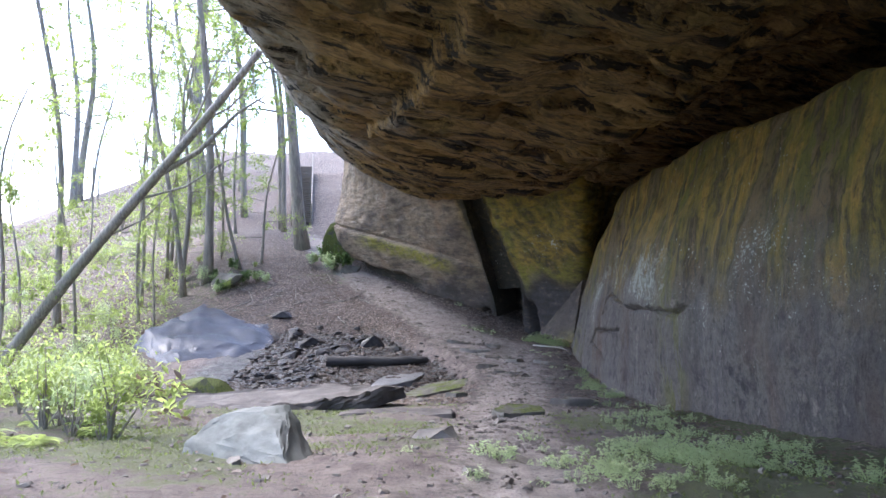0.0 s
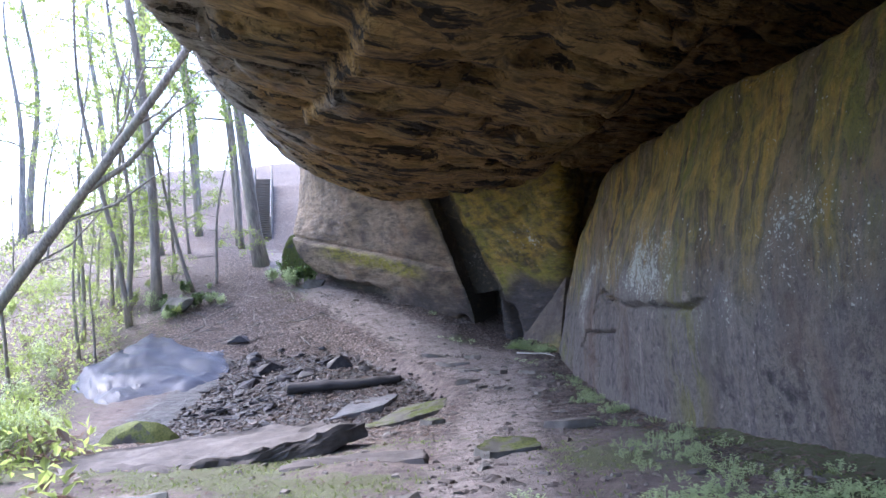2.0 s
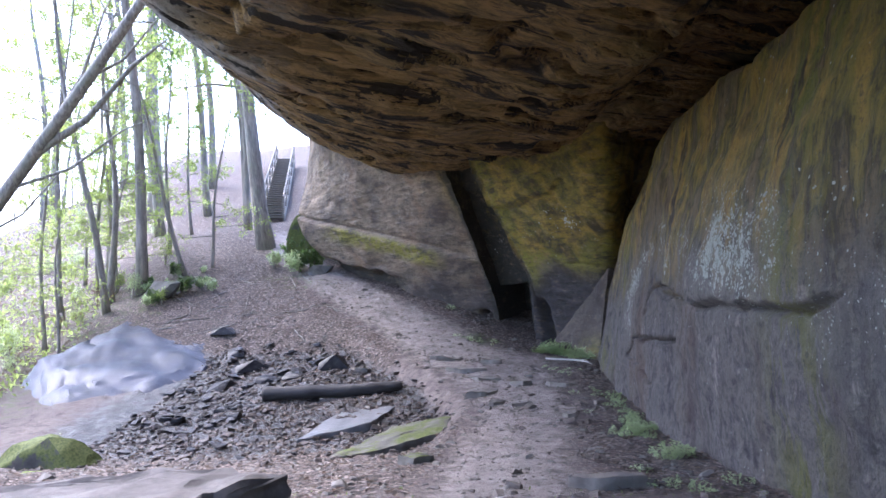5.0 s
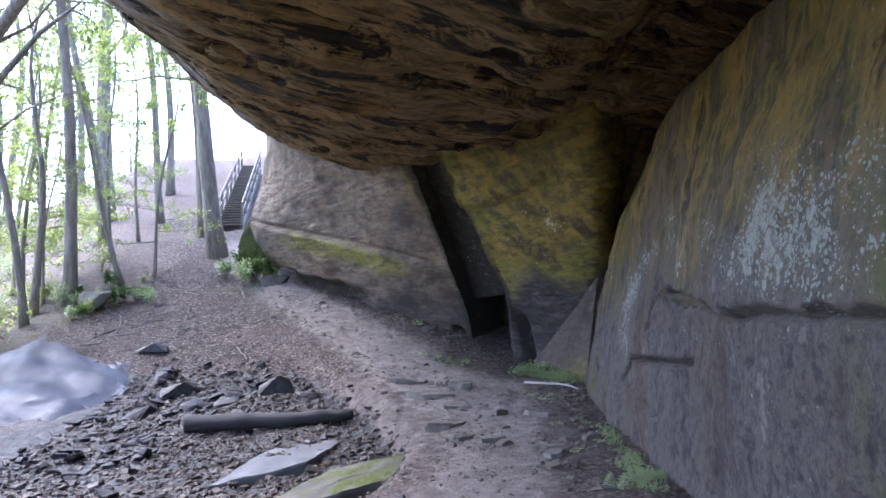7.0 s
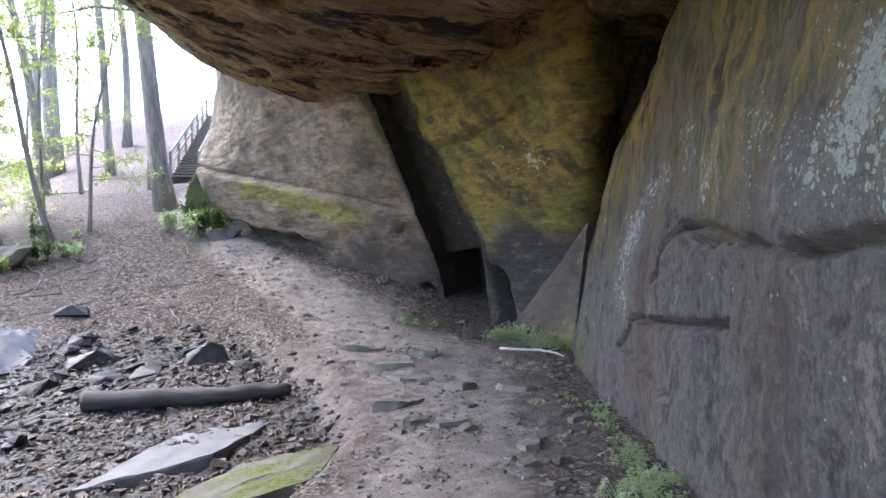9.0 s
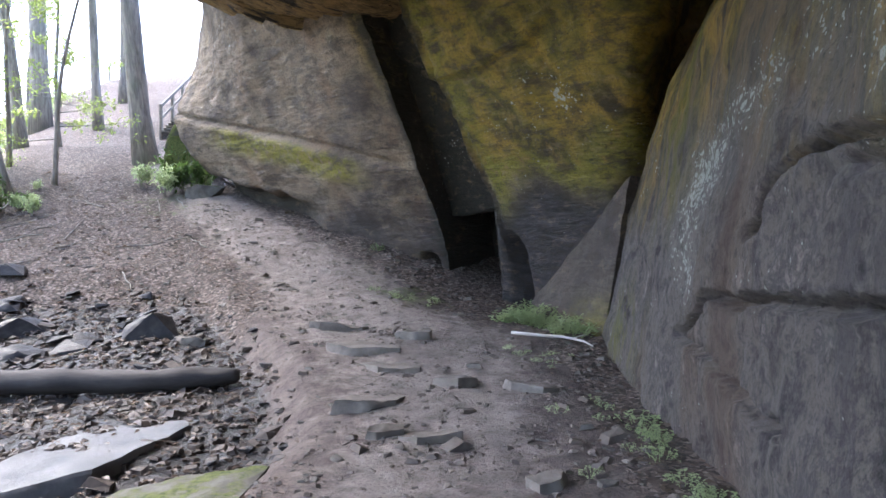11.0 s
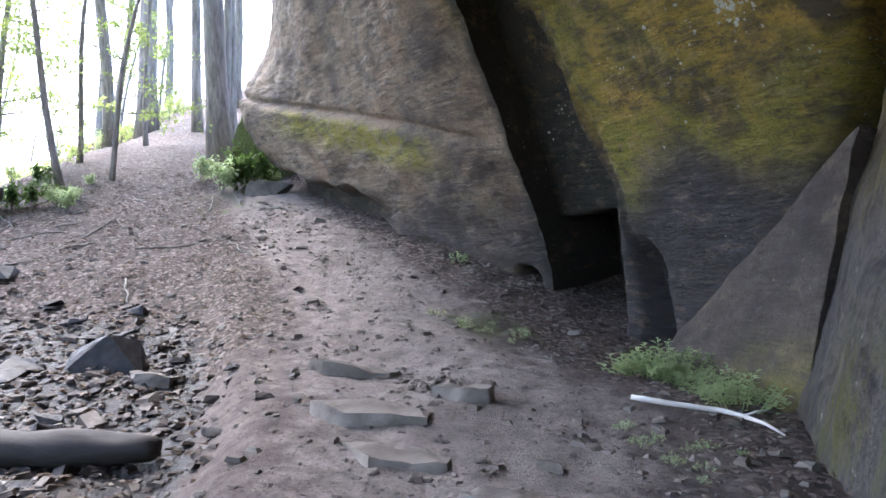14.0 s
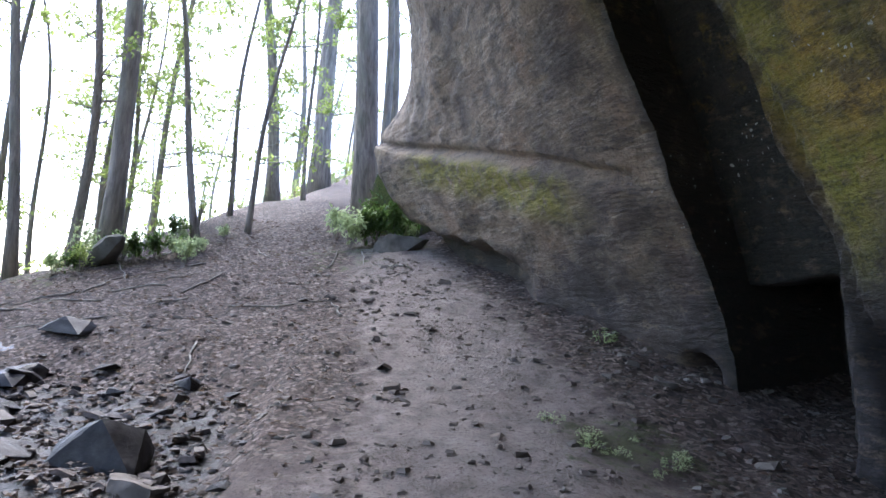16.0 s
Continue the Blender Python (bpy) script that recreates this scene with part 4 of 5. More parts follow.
def pebble(x, y, s, r):
    m = pose(x, y, gz(x, y) + 0.1 * s, r.uniform(-20, 20), r.uniform(-20, 20), r.uniform(0, 360))
    v = [(-s, -0.6 * s, -0.2 * s), (0.9 * s, -0.7 * s, -0.2 * s), (s, 0.5 * s, -0.2 * s), (-0.8 * s, 0.7 * s, -0.2 * s),
         (-0.7 * s, -0.35 * s, 0.35 * s), (0.6 * s, -0.5 * s, 0.3 * s), (0.75 * s, 0.3 * s, 0.4 * s), (-0.5 * s, 0.5 * s, 0.3 * s)]
    v = [tuple(m @ Vector((a * r.uniform(0.75, 1.2), b * r.uniform(0.75, 1.2), c * r.uniform(0.6, 1.2)))) for a, b, c in v]
    return v, [(4, 5, 6, 7), (0, 1, 5, 4), (1, 2, 6, 5), (2, 3, 7, 6), (3, 0, 4, 7)]


wet_bits, dry_bits = [], []
while len(wet_bits) < 7000 or len(dry_bits) < 3800:
    x, y = r.uniform(-6.5, 3.4), r.uniform(4.5, 30)
    path_m, litter_m, wet_m, moss_m = masks(x, y)
    s = 0.022 * math.exp(r.gauss(0, 0.5))
    if r.random() < wet_m:
        if len(wet_bits) < 7000:
            wet_bits.append(pebble(x, y, s * 1.45, r))
    elif r.random() < 0.15 + 0.35 * litter_m and len(dry_bits) < 3800 and r.random() > 0.75 * path_m:
        dry_bits.append(pebble(x, y, s, r))
tagged(new("wet_gravel", scatter_mesh("wet_gravel", wet_bits, CHIPS)), "dark wet chips of stone covering the gully", "gravel", kind="stuff")
tagged(new("gravel", scatter_mesh("gravel", dry_bits, STONE)), "small stone chips strewn over bare earth", "gravel", kind="stuff")

clods = []
while len(clods) < 3600:
    x, y = r.uniform(-5, 3), r.uniform(4.5, 31)
    path_m, litter_m, wet_m, moss_m = masks(x, y)
    if r.random() < path_m * (0.25 + max(0.0, noisy(x, y, 1.1, 21)) * 1.6) or (r.random() < 0.5 and 2.0 < x and y > 17):
        clods.append(pebble(x, y, 0.02 * math.exp(r.gauss(0, 0.55)), r))
CLOD = make_stone_mat("dry_earth_clod", (0.08, 0.066, 0.056), (0.16, 0.136, 0.118), (0.22, 0.19, 0.165))
tagged(new("earth_clods", scatter_mesh("earth_clods", clods, CLOD)), "crumbs of dry earth scattered along the path", "earth crumbs", kind="stuff")

# ---- plants ----


def leaf_piece(p, along, up, ln, wd, fold=0.15):
    """One leaf: four corners, folded along its rib."""
    side = along.cross(up)
    if side.length < 1e-4:
        side = Vector((1, 0, 0))
    side.normalize()
    nrm = side.cross(along).normalized()
    mid = p + along * ln * 0.45
    v = [p, mid + side * wd / 2 + nrm * wd * fold, p + along * ln - nrm * ln * 0.12, mid - side * wd / 2 + nrm * wd * fold]
    return [tuple(a) for a in v], [(0, 1, 2), (0, 2, 3)]


def rand_dir(r, lift=0.0):
    a, z = r.uniform(0, 6.283), r.uniform(-1, 1)
    q = math.sqrt(1 - z * z)
    return Vector((q * math.cos(a), q * math.sin(a), z + lift)).normalized()


def tube(pts, radii, sides=8):
    """A round limb along its points."""
    V, F = [], []
    pts = [Vector(p) for p in pts]
    for i, p in enumerate(pts):
        d = (pts[min(i + 1, len(pts) - 1)] - pts[max(i - 1, 0)]).normalized()
        a = d.orthogonal().normalized() if abs(d.z) > 0.9 else d.cross(Vector((0, 0, 1))).normalized()
        b = d.cross(a)
        for k in range(sides):
            t = k / sides * 6.283
            V.append(tuple(p + (a * math.cos(t) + b * math.sin(t)) * radii[i]))
    for i in range(len(pts) - 1):
        for k in range(sides):
            F.append((i * sides + k, i * sides + (k + 1) % sides, (i + 1) * sides + (k + 1) % sides, (i + 1) * sides + k))
    F.append(tuple(range(sides - 1, -1, -1)))
    F.append(tuple(range((len(pts) - 1) * sides, len(pts) * sides)))
    return V, F


def smooth_all(me):
    me.polygons.foreach_set("use_smooth", [True] * len(me.polygons))
    return me


def tree_kind(seed, height, radius, crown_from, limbs, leaves, leaf_len, leaf_mat, bark, spread, lean=0.0):
    """A tree: trunk with limbs, and a crown of loose sprays of leaves."""
    r = rnd(seed)
    n = 12
    pts = [Vector((0.04 * height * math.sin(i * 0.5 + seed) * i / n - lean * (i / n) ** 1.0 * height, 0.03 * height * math.cos(i * 0.6 + seed) * i / n, height * i / n - 0.3)) for i in range(n + 1)]
    rad = [radius * (1.35 if i == 0 else 1.0 - 0.8 * i / n) for i in range(n + 1)]
    wood = [tube(pts, rad, 10)]
    foliage = []
    ends = []
    for q in range(limbs):
        t = crown_from + (1 - crown_from) * (q + r.random()) / limbs
        i = min(int(t * n), n - 1)
        p = pts[i].lerp(pts[i + 1], t * n - i)
        a = r.uniform(0, 6.283)
        ln = spread * (1.15 - 0.6 * t) * r.uniform(0.6, 1.2)
        d = Vector((math.cos(a), math.sin(a), r.uniform(-0.05, 0.5)))
        bend = [p + d * ln * f + Vector((0, 0, -0.12 * ln * f * f)) + rand_dir(r) * 0.05 * ln for f in (0, 0.35, 0.7, 1)]
        bend[0] = p
        rr = max(0.008, radius * 0.28 * (1.1 - t))
        wood.append(tube(bend, [rr, rr * 0.7, rr * 0.45, rr * 0.15], 5))
        ends += [(bend[1], bend[2]), (bend[2], bend[3]), (bend[2], bend[3])]
        for _ in range(2):
            s0 = bend[1].lerp(bend[3], r.random())
            s1 = s0 + rand_dir(r, 0.1) * ln * 0.35
            wood.append(tube([s0, s0.lerp(s1, 0.5) + rand_dir(r) * 0.03 * ln, s1], [rr * 0.35, rr * 0.25, rr * 0.1], 4))
            ends.append((s0, s1))
    for _ in range(leaves):
        a, b = r.choice(ends)
        p = a.lerp(b, r.random()) + rand_dir(r) * r.random() * 0.22 * spread * 0.5
        d = rand_dir(r, -0.15)
        foliage.append(leaf_piece(p, d, Vector((r.uniform(-0.5, 0.5), r.uniform(-0.5, 0.5), 1)), leaf_len * r.uniform(0.6, 1.3), leaf_len * 0.5))
    root = new("tree")
    root.empty_display_size = 0.2
    trunk = new("trunk", smooth_all(scatter_mesh("trunk", wood, bark)))
    trunk.parent = root
    if leaves:
        crown = new("crown", scatter_mesh("crown", foliage, leaf_mat))
        crown.parent = root
    tagged(root, "slender forest tree with grey-brown bark and light foliage", "tree", "forest trees")
    return root


TALL = [tree_kind(100 + i, 17 + 2 * i, 0.24, 0.3, 24, 2600, 0.19, LEAF, BARK, 3.6, 0.02 * i) for i in range(3)]
SLIM = [tree_kind(110 + i, 8.5 + i, 0.075, 0.15, 22, 1900, 0.13, LEAF_YELLOW if i != 1 else LEAF, BARK, 2.1, 0.05 * (i - 1)) for i in range(3)]
POLE = [tree_kind(120 + i, 13 + i, 0.1, 0.35, 14, 260, 0.2, LEAF, BARK, 1.8, 0.07 * (1 - i)) for i in range(2)]
PLACES = [  # kind, x, y, scale, turn, lean sideways
    (TALL, 0, -7.7, 34.5, 1.3, 0, -8), (POLE, 0, -9.7, 38.6, 1.5, 40, -1), (TALL, 1, -13.2, 37.5, 0.85, 0, -7), (TALL, 2, -14.5, 47.3, 0.9, 70, 0),
    (TALL, 0, -15.8, 43.0, 1.25, 150, 0), (POLE, 1, -12.9, 29.2, 0.85, 0, 2), (SLIM, 1, -11.6, 37.0, 1.0, 10, -3), (POLE, 0, -17.1, 30.8, 1.1, 80, 0),
    (POLE, 1, -10.9, 28.4, 1.3, 10, -8), (TALL, 1, -11.6, 30.0, 0.62, 60, 3), (POLE, 0, -10.5, 30.0, 1.3, 0, 2), (POLE, 1, -9.6, 31.3, 1.0, 190, -15),
    (SLIM, 0, -8.9, 32.0, 0.9, 30, 2), (POLE, 1, -9.3, 37.4, 1.6, 100, -3),
    (SLIM, 0, -12.0, 27.0, 1.0, 20, -4), (SLIM, 2, -12.8, 31.5, 1.1, 90, 3), (SLIM, 1, -11.2, 33.8, 1.0, 130, 0),
    (POLE, 0, -12.4, 41.0, 1.2, 60, -2), (SLIM, 2, -13.5, 33.5, 1.2, 160, 2), (SLIM, 0, -14.0, 26.5, 1.1, 200, -3), (SLIM, 1, -15.5, 24.0, 1.2, 250, 4),
    (SLIM, 0, -11.8, 30.8, 0.8, 50, 0), (SLIM, 2, -12.6, 31.9, 0.9, 300, 0), (SLIM, 0, -14.2, 33.2, 1.0, 10, 2), (SLIM, 2, -13.4, 30.4, 0.8, 70, -2), (SLIM, 0, -11.0, 26.0, 0.7, 120, 0)]
r = rnd(77)
for _ in range(34):
    y = r.uniform(10, 80)
    x = -r.uniform(15 + 0.25 * abs(y - 25), 50)
    k = r.choice((TALL, SLIM, POLE, POLE, SLIM))
    PLACES.append((k, r.randrange(len(k)), x, y, r.uniform(0.75, 1.25), r.uniform(0, 360), r.uniform(-4, 4)))
for _ in range(10):
    PLACES.append((TALL, r.randrange(3), -r.uniform(9, 26), r.uniform(-22, 6), r.uniform(0.8, 1.2), r.uniform(0, 360), 0))
used = set()
for kind, i, x, y, s, turn, lean in PLACES:
    m = pose(x, y, gz(x, y), 0, lean, 0) @ pose(0, 0, 0, 0, 0, turn) @ Matrix.Scale(s, 4)
    key = (id(kind), i)
    if key in used:
        copy_thing(kind[i], m)
    else:
        kind[i].matrix_world = m
        used.add(key)

# The dead tree that leans against the overhang.
dead = new("fallen_tree")
dead.location = (-16.5, 24.6, gz(-16.5, 24.6))
inv = Matrix.Translation(-dead.location)
A, B = Vector((-16.6, 24.6, gz(-16.5, 24.6) - 0.2)), Vector((-6.3, 22.0, 9.5))
line = [A.lerp(B, f) + Vector((0, 0, 0.22 * math.sin(f * 5))) for f in np.linspace(0, 1, 12)]
wood = [tube([inv @ p for p in line], [0.24 - 0.012 * i for i in range(12)], 10)]
for f0, end, rr in ((0.66, (-6.2, 22.3, 8.0), 0.1), (0.6, (-6.5, 22.6, 6.35), 0.045), (0.5, (-8.6, 23.2, 5.6), 0.035), (0.72, (-7.4, 22.6, 9.6), 0.05),
                    (0.8, (-6.0, 22.6, 8.9), 0.04), (0.56, (-11.0, 23.0, 3.6), 0.035), (0.44, (-12.0, 23.4, 6.8), 0.03)):
    a, b = A.lerp(B, f0), Vector(end)
    q = [a, a.lerp(b, 0.4) + Vector((0, 0.1, -0.18)), a.lerp(b, 0.75) + Vector((0, 0, 0.08)), b]
    wood.append(tube([inv @ p for p in q], [rr, rr * 0.8, rr * 0.5, rr * 0.2], 7))
    for j in range(4):
        s0 = q[1].lerp(q[3], r.random())
        s1 = s0 + Vector((r.uniform(0, 1), r.uniform(-0.4, 0.4), r.uniform(-0.3, 0.9))) * 0.9
        wood.append(tube([inv @ s0, inv @ s0.lerp(s1, 0.6), inv @ s1], [rr * 0.35, rr * 0.22, 0.006], 5))
trunk = new("trunk", smooth_all(scatter_mesh("dead_trunk", wood, BARK_PALE)))
trunk.parent = dead
tagged(dead, "dead pale tree leaning against the rock overhang", "dead tree")

# Evergreen boughs that hang down beside the overhang's lip.
bough_items, bough_wood = [], []
for j in range(9):
    s0 = Vector((-6.8 + r.uniform(-0.6, 0.8), 24.5 + r.uniform(-1, 2.5), 9.8 + r.uniform(-0.2, 1.5)))
    s1 = s0 + Vector((r.uniform(-1.2, 0.9), r.uniform(-0.6, 0.6), -r.uniform(1.0, 2.4)))
    bough_wood.append(tube([s0 + Vector((0.6, 0.3, 1.2)), s0, s0.lerp(s1, 0.6), s1], [0.03, 0.025, 0.014, 0.004], 5))
    for _ in range(120):
        p = s0.lerp(s1, r.random()) + rand_dir(r) * 0.4 * r.random()
        bough_items.append(leaf_piece(p, rand_dir(r, -0.5), Vector((0, 0, 1)), r.uniform(0.1, 0.2), 0.06))
bough = new("hanging_bough")
bw = new("branches", smooth_all(scatter_mesh("branches", bough_wood, BARK)))
bl = new("foliage", scatter_mesh("foliage", bough_items, LEAF_DARK))
bw.parent = bl.parent = bough
tagged(bough, "dark evergreen boughs hanging over the rock lip", "tree branch")


def herb_kind(seed, n, size, mat, tall):
    """A low herb: stalks that carry small rounded leaves."""
    r = rnd(seed)
    items, stems = [], []
    for _ in range(n):
        a, d = r.uniform(0, 6.283), size * math.sqrt(r.random())
        top = Vector((math.cos(a) * d, math.sin(a) * d, tall * r.uniform(0.4, 1.0) * (1.1 - 0.5 * d / size)))
        stems.append(tube([(top.x * 0.5, top.y * 0.5, -0.03), tuple(top)], [0.004, 0.002], 4))
        for k in range(6):
            b = a + k * 1.05 + r.uniform(-0.4, 0.4)
            ln = r.uniform(0.03, 0.06)
            items.append(leaf_piece(top + Vector((0, 0, r.uniform(-0.09, 0.01))), Vector((math.cos(b), math.sin(b), r.uniform(-0.4, 0.8))).normalized(), Vector((0, 0, 1)), ln, ln * 0.75))
    root = new("herb")
    leafs = new("leaves", scatter_mesh("herb_leaves", items, mat))
    stem = new("stems", scatter_mesh("herb_stems", stems, LEAF_HERB))
    leafs.parent = stem.parent = root
    tagged(root, "low clump of fresh green herbs at the cliff foot", "plant", "green herbs along the wall")
    return root


def fern_kind(seed, fronds, length, mat):
    """A fern: arching fronds set with paired leaflets."""
    r = rnd(seed)
    items, ribs = [], []
    for q in range(fronds):
        a = q / fronds * 6.283 + r.uniform(-0.3, 0.3)
        ln = length * r.uniform(0.7, 1.1)
        out = Vector((math.cos(a), math.sin(a), 0))
        side = Vector((-out.y, out.x, 0))
        pts = [out * ln * f + Vector((0, 0, ln * (0.95 * f - 0.85 * f * f))) for f in np.linspace(0, 1, 8)]
        ribs.append(tube(pts, [0.006 * (1 - 0.1 * i) for i in range(8)], 4))
        for f in np.linspace(0.15, 1.0, 15):
            p = out * ln * f + Vector((0, 0, ln * (0.95 * f - 0.85 * f * f)))
            w = ln * 0.3 * math.sin(min(1, f * 1.05) * 3.0) + 0.02
            for sgn in (-1, 1):
                items.append(leaf_piece(p, (side * sgn + out * 0.35 + Vector((0, 0, -0.1))).normalized(), Vector((0, 0, 1)), w, ln * 0.06))
    root = new("fern")
    fr = new("fronds", scatter_mesh("fronds", items + ribs, mat))
    fr.parent = root
    tagged(root, "bright yellow-green fern growing on the bank", "fern", "ferns and bushes on the bank")
    return root


def shrub_kind(seed, height, n, leaf_len, mat, label, group):
    """A shrub: thin forked stems and loose leaves."""
    r = rnd(seed)
    stems, items = [], []
    for _ in range(7):
        a = r.uniform(0, 6.283)
        tip = Vector((math.cos(a) * height * 0.55 * r.random(), math.sin(a) * height * 0.55 * r.random(), height * r.uniform(0.55, 1)))
        mid = tip * 0.5 + rand_dir(r) * 0.08 * height
        stems.append(tube([(0, 0, -0.1), mid, tip], [0.014 * height, 0.009 * height, 0.003], 5))
        for _ in range(n // 7):
            p = mid.lerp(tip, r.uniform(0.1, 1.05)) + rand_dir(r) * 0.28 * height * r.random()
            items.append(leaf_piece(p, rand_dir(r, 0.1), Vector((r.uniform(-0.4, 0.4), r.uniform(-0.4, 0.4), 1)), leaf_len * r.uniform(0.6, 1.2), leaf_len * 0.45))
    root = new("shrub")
    st = new("stems", scatter_mesh("shrub_stems", stems, BARK))
    lf = new("leaves", scatter_mesh("shrub_leaves", items, mat))
    st.parent = lf.parent = root
    tagged(root, label, "shrub", group)
    return root


def spread_out(kinds, places):
    done = set()
    for i, x, y, s, turn in places:
        k = kinds[i % len(kinds)]
        m = pose(x, y, gz(x, y) - 0.01, 0, 0, turn) @ Matrix.Scale(s, 4)
        if k in done:
            copy_thing(k, m)
        else:
            k.matrix_world = m
            done.add(k)


HERBS = [herb_kind(200 + i, 15 + 4 * i, 0.2 + 0.04 * i, LEAF_HERB, 0.15 + 0.05 * i) for i in range(3)]
spots = []
for cx, cy, rx, ry, n, s in ((1.9, 6.6, 1.3, 1.2, 60, 0.9), (2.7, 8.0, 0.8, 1.0, 22, 0.8), (2.5, 10.2, 0.5, 1.2, 18, 0.75), (1.2, 6.0, 0.6, 0.8, 14, 0.7), (2.9, 11.0, 0.4, 0.7, 7, 0.8),
                             (3.0, 15.3, 0.25, 0.5, 6, 1.1), (2.85, 16.8, 0.22, 0.5, 5, 1.1), (3.0, 18.4, 0.25, 0.5, 8, 1.0), (3.0, 17.4, 0.2, 0.3, 4, 1.0),
                             (2.4, 25.2, 0.25, 0.22, 13, 1.7), (2.9, 24.2, 0.12, 0.3, 7, 1.6), (3.05, 18.0, 0.15, 0.9, 10, 0.9), (3.05, 20.0, 0.1, 0.6, 6, 0.8), (2.5, 23.0, 0.6, 0.8, 10, 0.55), (0.55, 26.2, 0.4, 0.6, 9, 0.6),
                             (2.7, 20.5, 0.25, 1.0, 6, 0.6), (-0.35, 28.7, 0.12, 0.12, 1, 1.1), (2.7, 13.5, 0.4, 0.8, 5, 0.7), (2.3, 8.6, 0.9, 0.7, 8, 0.7)):
    for _ in range(n):
        spots.append((r.randrange(3), r.gauss(cx, rx * 0.6), r.gauss(cy, ry * 0.6), s * r.uniform(0.65, 1.25), r.uniform(0, 360)))
spread_out(HERBS, spots)

FERNS = [fern_kind(210 + i, 9 + i, 0.55 + 0.1 * i, LEAF_YELLOW) for i in range(2)]
BUSHES = [shrub_kind(220 + i, 0.8 + 0.25 * i, 340, 0.11, LEAF_YELLOW if i != 1 else LEAF_HERB, "leafy yellow-green bush on the bank", "ferns and bushes on the bank") for i in range(3)]
spots = []
while len(spots) < 120:
    y = r.uniform(7.0, 21)
    x = -0.41 * y - 0.35 - abs(r.gauss(0, 0.13 * y))
    if 15.6 < y < 19 and x > -7.6:
        continue
    spots.append((len(spots), x, y, r.uniform(0.55, 1.05), r.uniform(0, 360)))
spots += [(0, -6.35, 17.55, 0.65, 0), (1, -6.0, 17.5, 0.55, 60), (0, -5.9, 16.6, 0.5, 200)]
spread_out(FERNS, spots[::2])
low = [s for s in spots[1::2]]
while len(low) < 190:
    y = r.uniform(17, 50)
    x = -r.uniform(0.3, 0.68) * y
    if y < 27 and x > -10.4:
        continue
    if y > 28.5 and x > -9.3 - 0.45 * (y - 30):
        continue
    low.append((len(low), x, y, r.uniform(0.5, 1.2), r.uniform(0, 360)))
spread_out(BUSHES, low)

LAUREL = [shrub_kind(230 + i, 0.75, 260, 0.17, LEAF_DARK if i else LEAF_HERB, "broad-leaved evergreen bush beside the cliff corner", "evergreen bushes by the cliff corner") for i in range(2)]
spread_out(LAUREL, [(i, r.gauss(-6.1, 0.5), r.gauss(32.0, 0.35), r.uniform(0.6, 1.1), r.uniform(0, 360)) for i in range(10)]
           + [(i, r.uniform(-10.5, -7.5), r.uniform(29.5, 31.5), r.uniform(0.4, 0.7), r.uniform(0, 360)) for i in range(7)]
           + [(i, r.uniform(-10.5, -8), r.uniform(28.3, 30), r.uniform(0.4, 0.75), r.uniform(0, 360)) for i in range(8)])

# Undergrowth that nobody could count.
for kind_name, mat, count, label in (("undergrowth", LEAF_YELLOW, 11000, "pale yellow-green undergrowth covering the wooded slope"),
                                     ("dry_undergrowth", DRY, 5000, "dry fern and leaf tangle on the wooded slope")):
    pieces = []
    while len(pieces) < count:
        y = r.uniform(9, 60)
        x = -r.uniform(0.38, 0.95) * y
        if (y < 27 and x > -10.3 and y > 14) or (27 < y < 56 and x > -9.4 - 0.35 * (y - 30)) or noisy(x, y, 0.35, 31) < -0.12:
            continue
        hgt = 0.5 * r.random() ** 2
        pieces.append(leaf_piece(Vector((x, y, float(ground_z(x, y)) + 0.02 + hgt)), rand_dir(r, 0.3), Vector((r.uniform(-0.5, 0.5), r.uniform(-0.5, 0.5), 1)), r.uniform(0.1, 0.26), 0.09))
    tagged(new(kind_name, scatter_mesh(kind_name, pieces, mat)), label, "undergrowth", kind="stuff")

# Small green growth on the mossy ground.
pieces = []
while len(pieces) < 6000:
    x, y = r.uniform(-4.5, 3.4), r.uniform(4.2, 14)
    path_m, litter_m, wet_m, moss_m = masks(x, y)
    if r.random() > 0.7 * moss_m * (0.4 + max(0.0, noisy(x, y, 1.3, 41)) * 2.5):
        continue
    pieces.append(leaf_piece(Vector((x, y, gz(x, y))), rand_dir(r, 0.9), Vector((r.uniform(-0.5, 0.5), r.uniform(-0.5, 0.5), 1)), r.uniform(0.02, 0.055), 0.02))
tagged(new("ground_cover", scatter_mesh("ground_cover", pieces, LEAF_MOSS)), "tiny green plants and moss sprigs on the ground", "ground cover", kind="stuff")

# Fallen leaves and sticks.
leaves = []
while len(leaves) < 14000:
    x, y = r.uniform(-10, 3.9), r.uniform(5, 33)
    path_m, litter_m, wet_m, moss_m = masks(x, y)
    if r.random() > 0.1 + litter_m - 0.8 * path_m + (0.8 if x > -4 else -0.1) * wet_m:
        continue
    a = r.uniform(0, 6.283)
    ln = r.uniform(0.035, 0.1)
    leaves.append(leaf_piece(Vector((x, y, gz(x, y) + 0.012 + 0.03 * wet_m * r.random())), Vector((math.cos(a), math.sin(a), r.uniform(-0.1, 0.35))).normalized(), Vector((r.uniform(-0.4, 0.4), r.uniform(-0.4, 0.4), 1)), ln, ln * 0.55))
tagged(new("leaf_litter", scatter_mesh("leaf_litter", leaves, DRY)), "dry brown fallen leaves strewn over the slope", "leaf litter", kind="stuff")
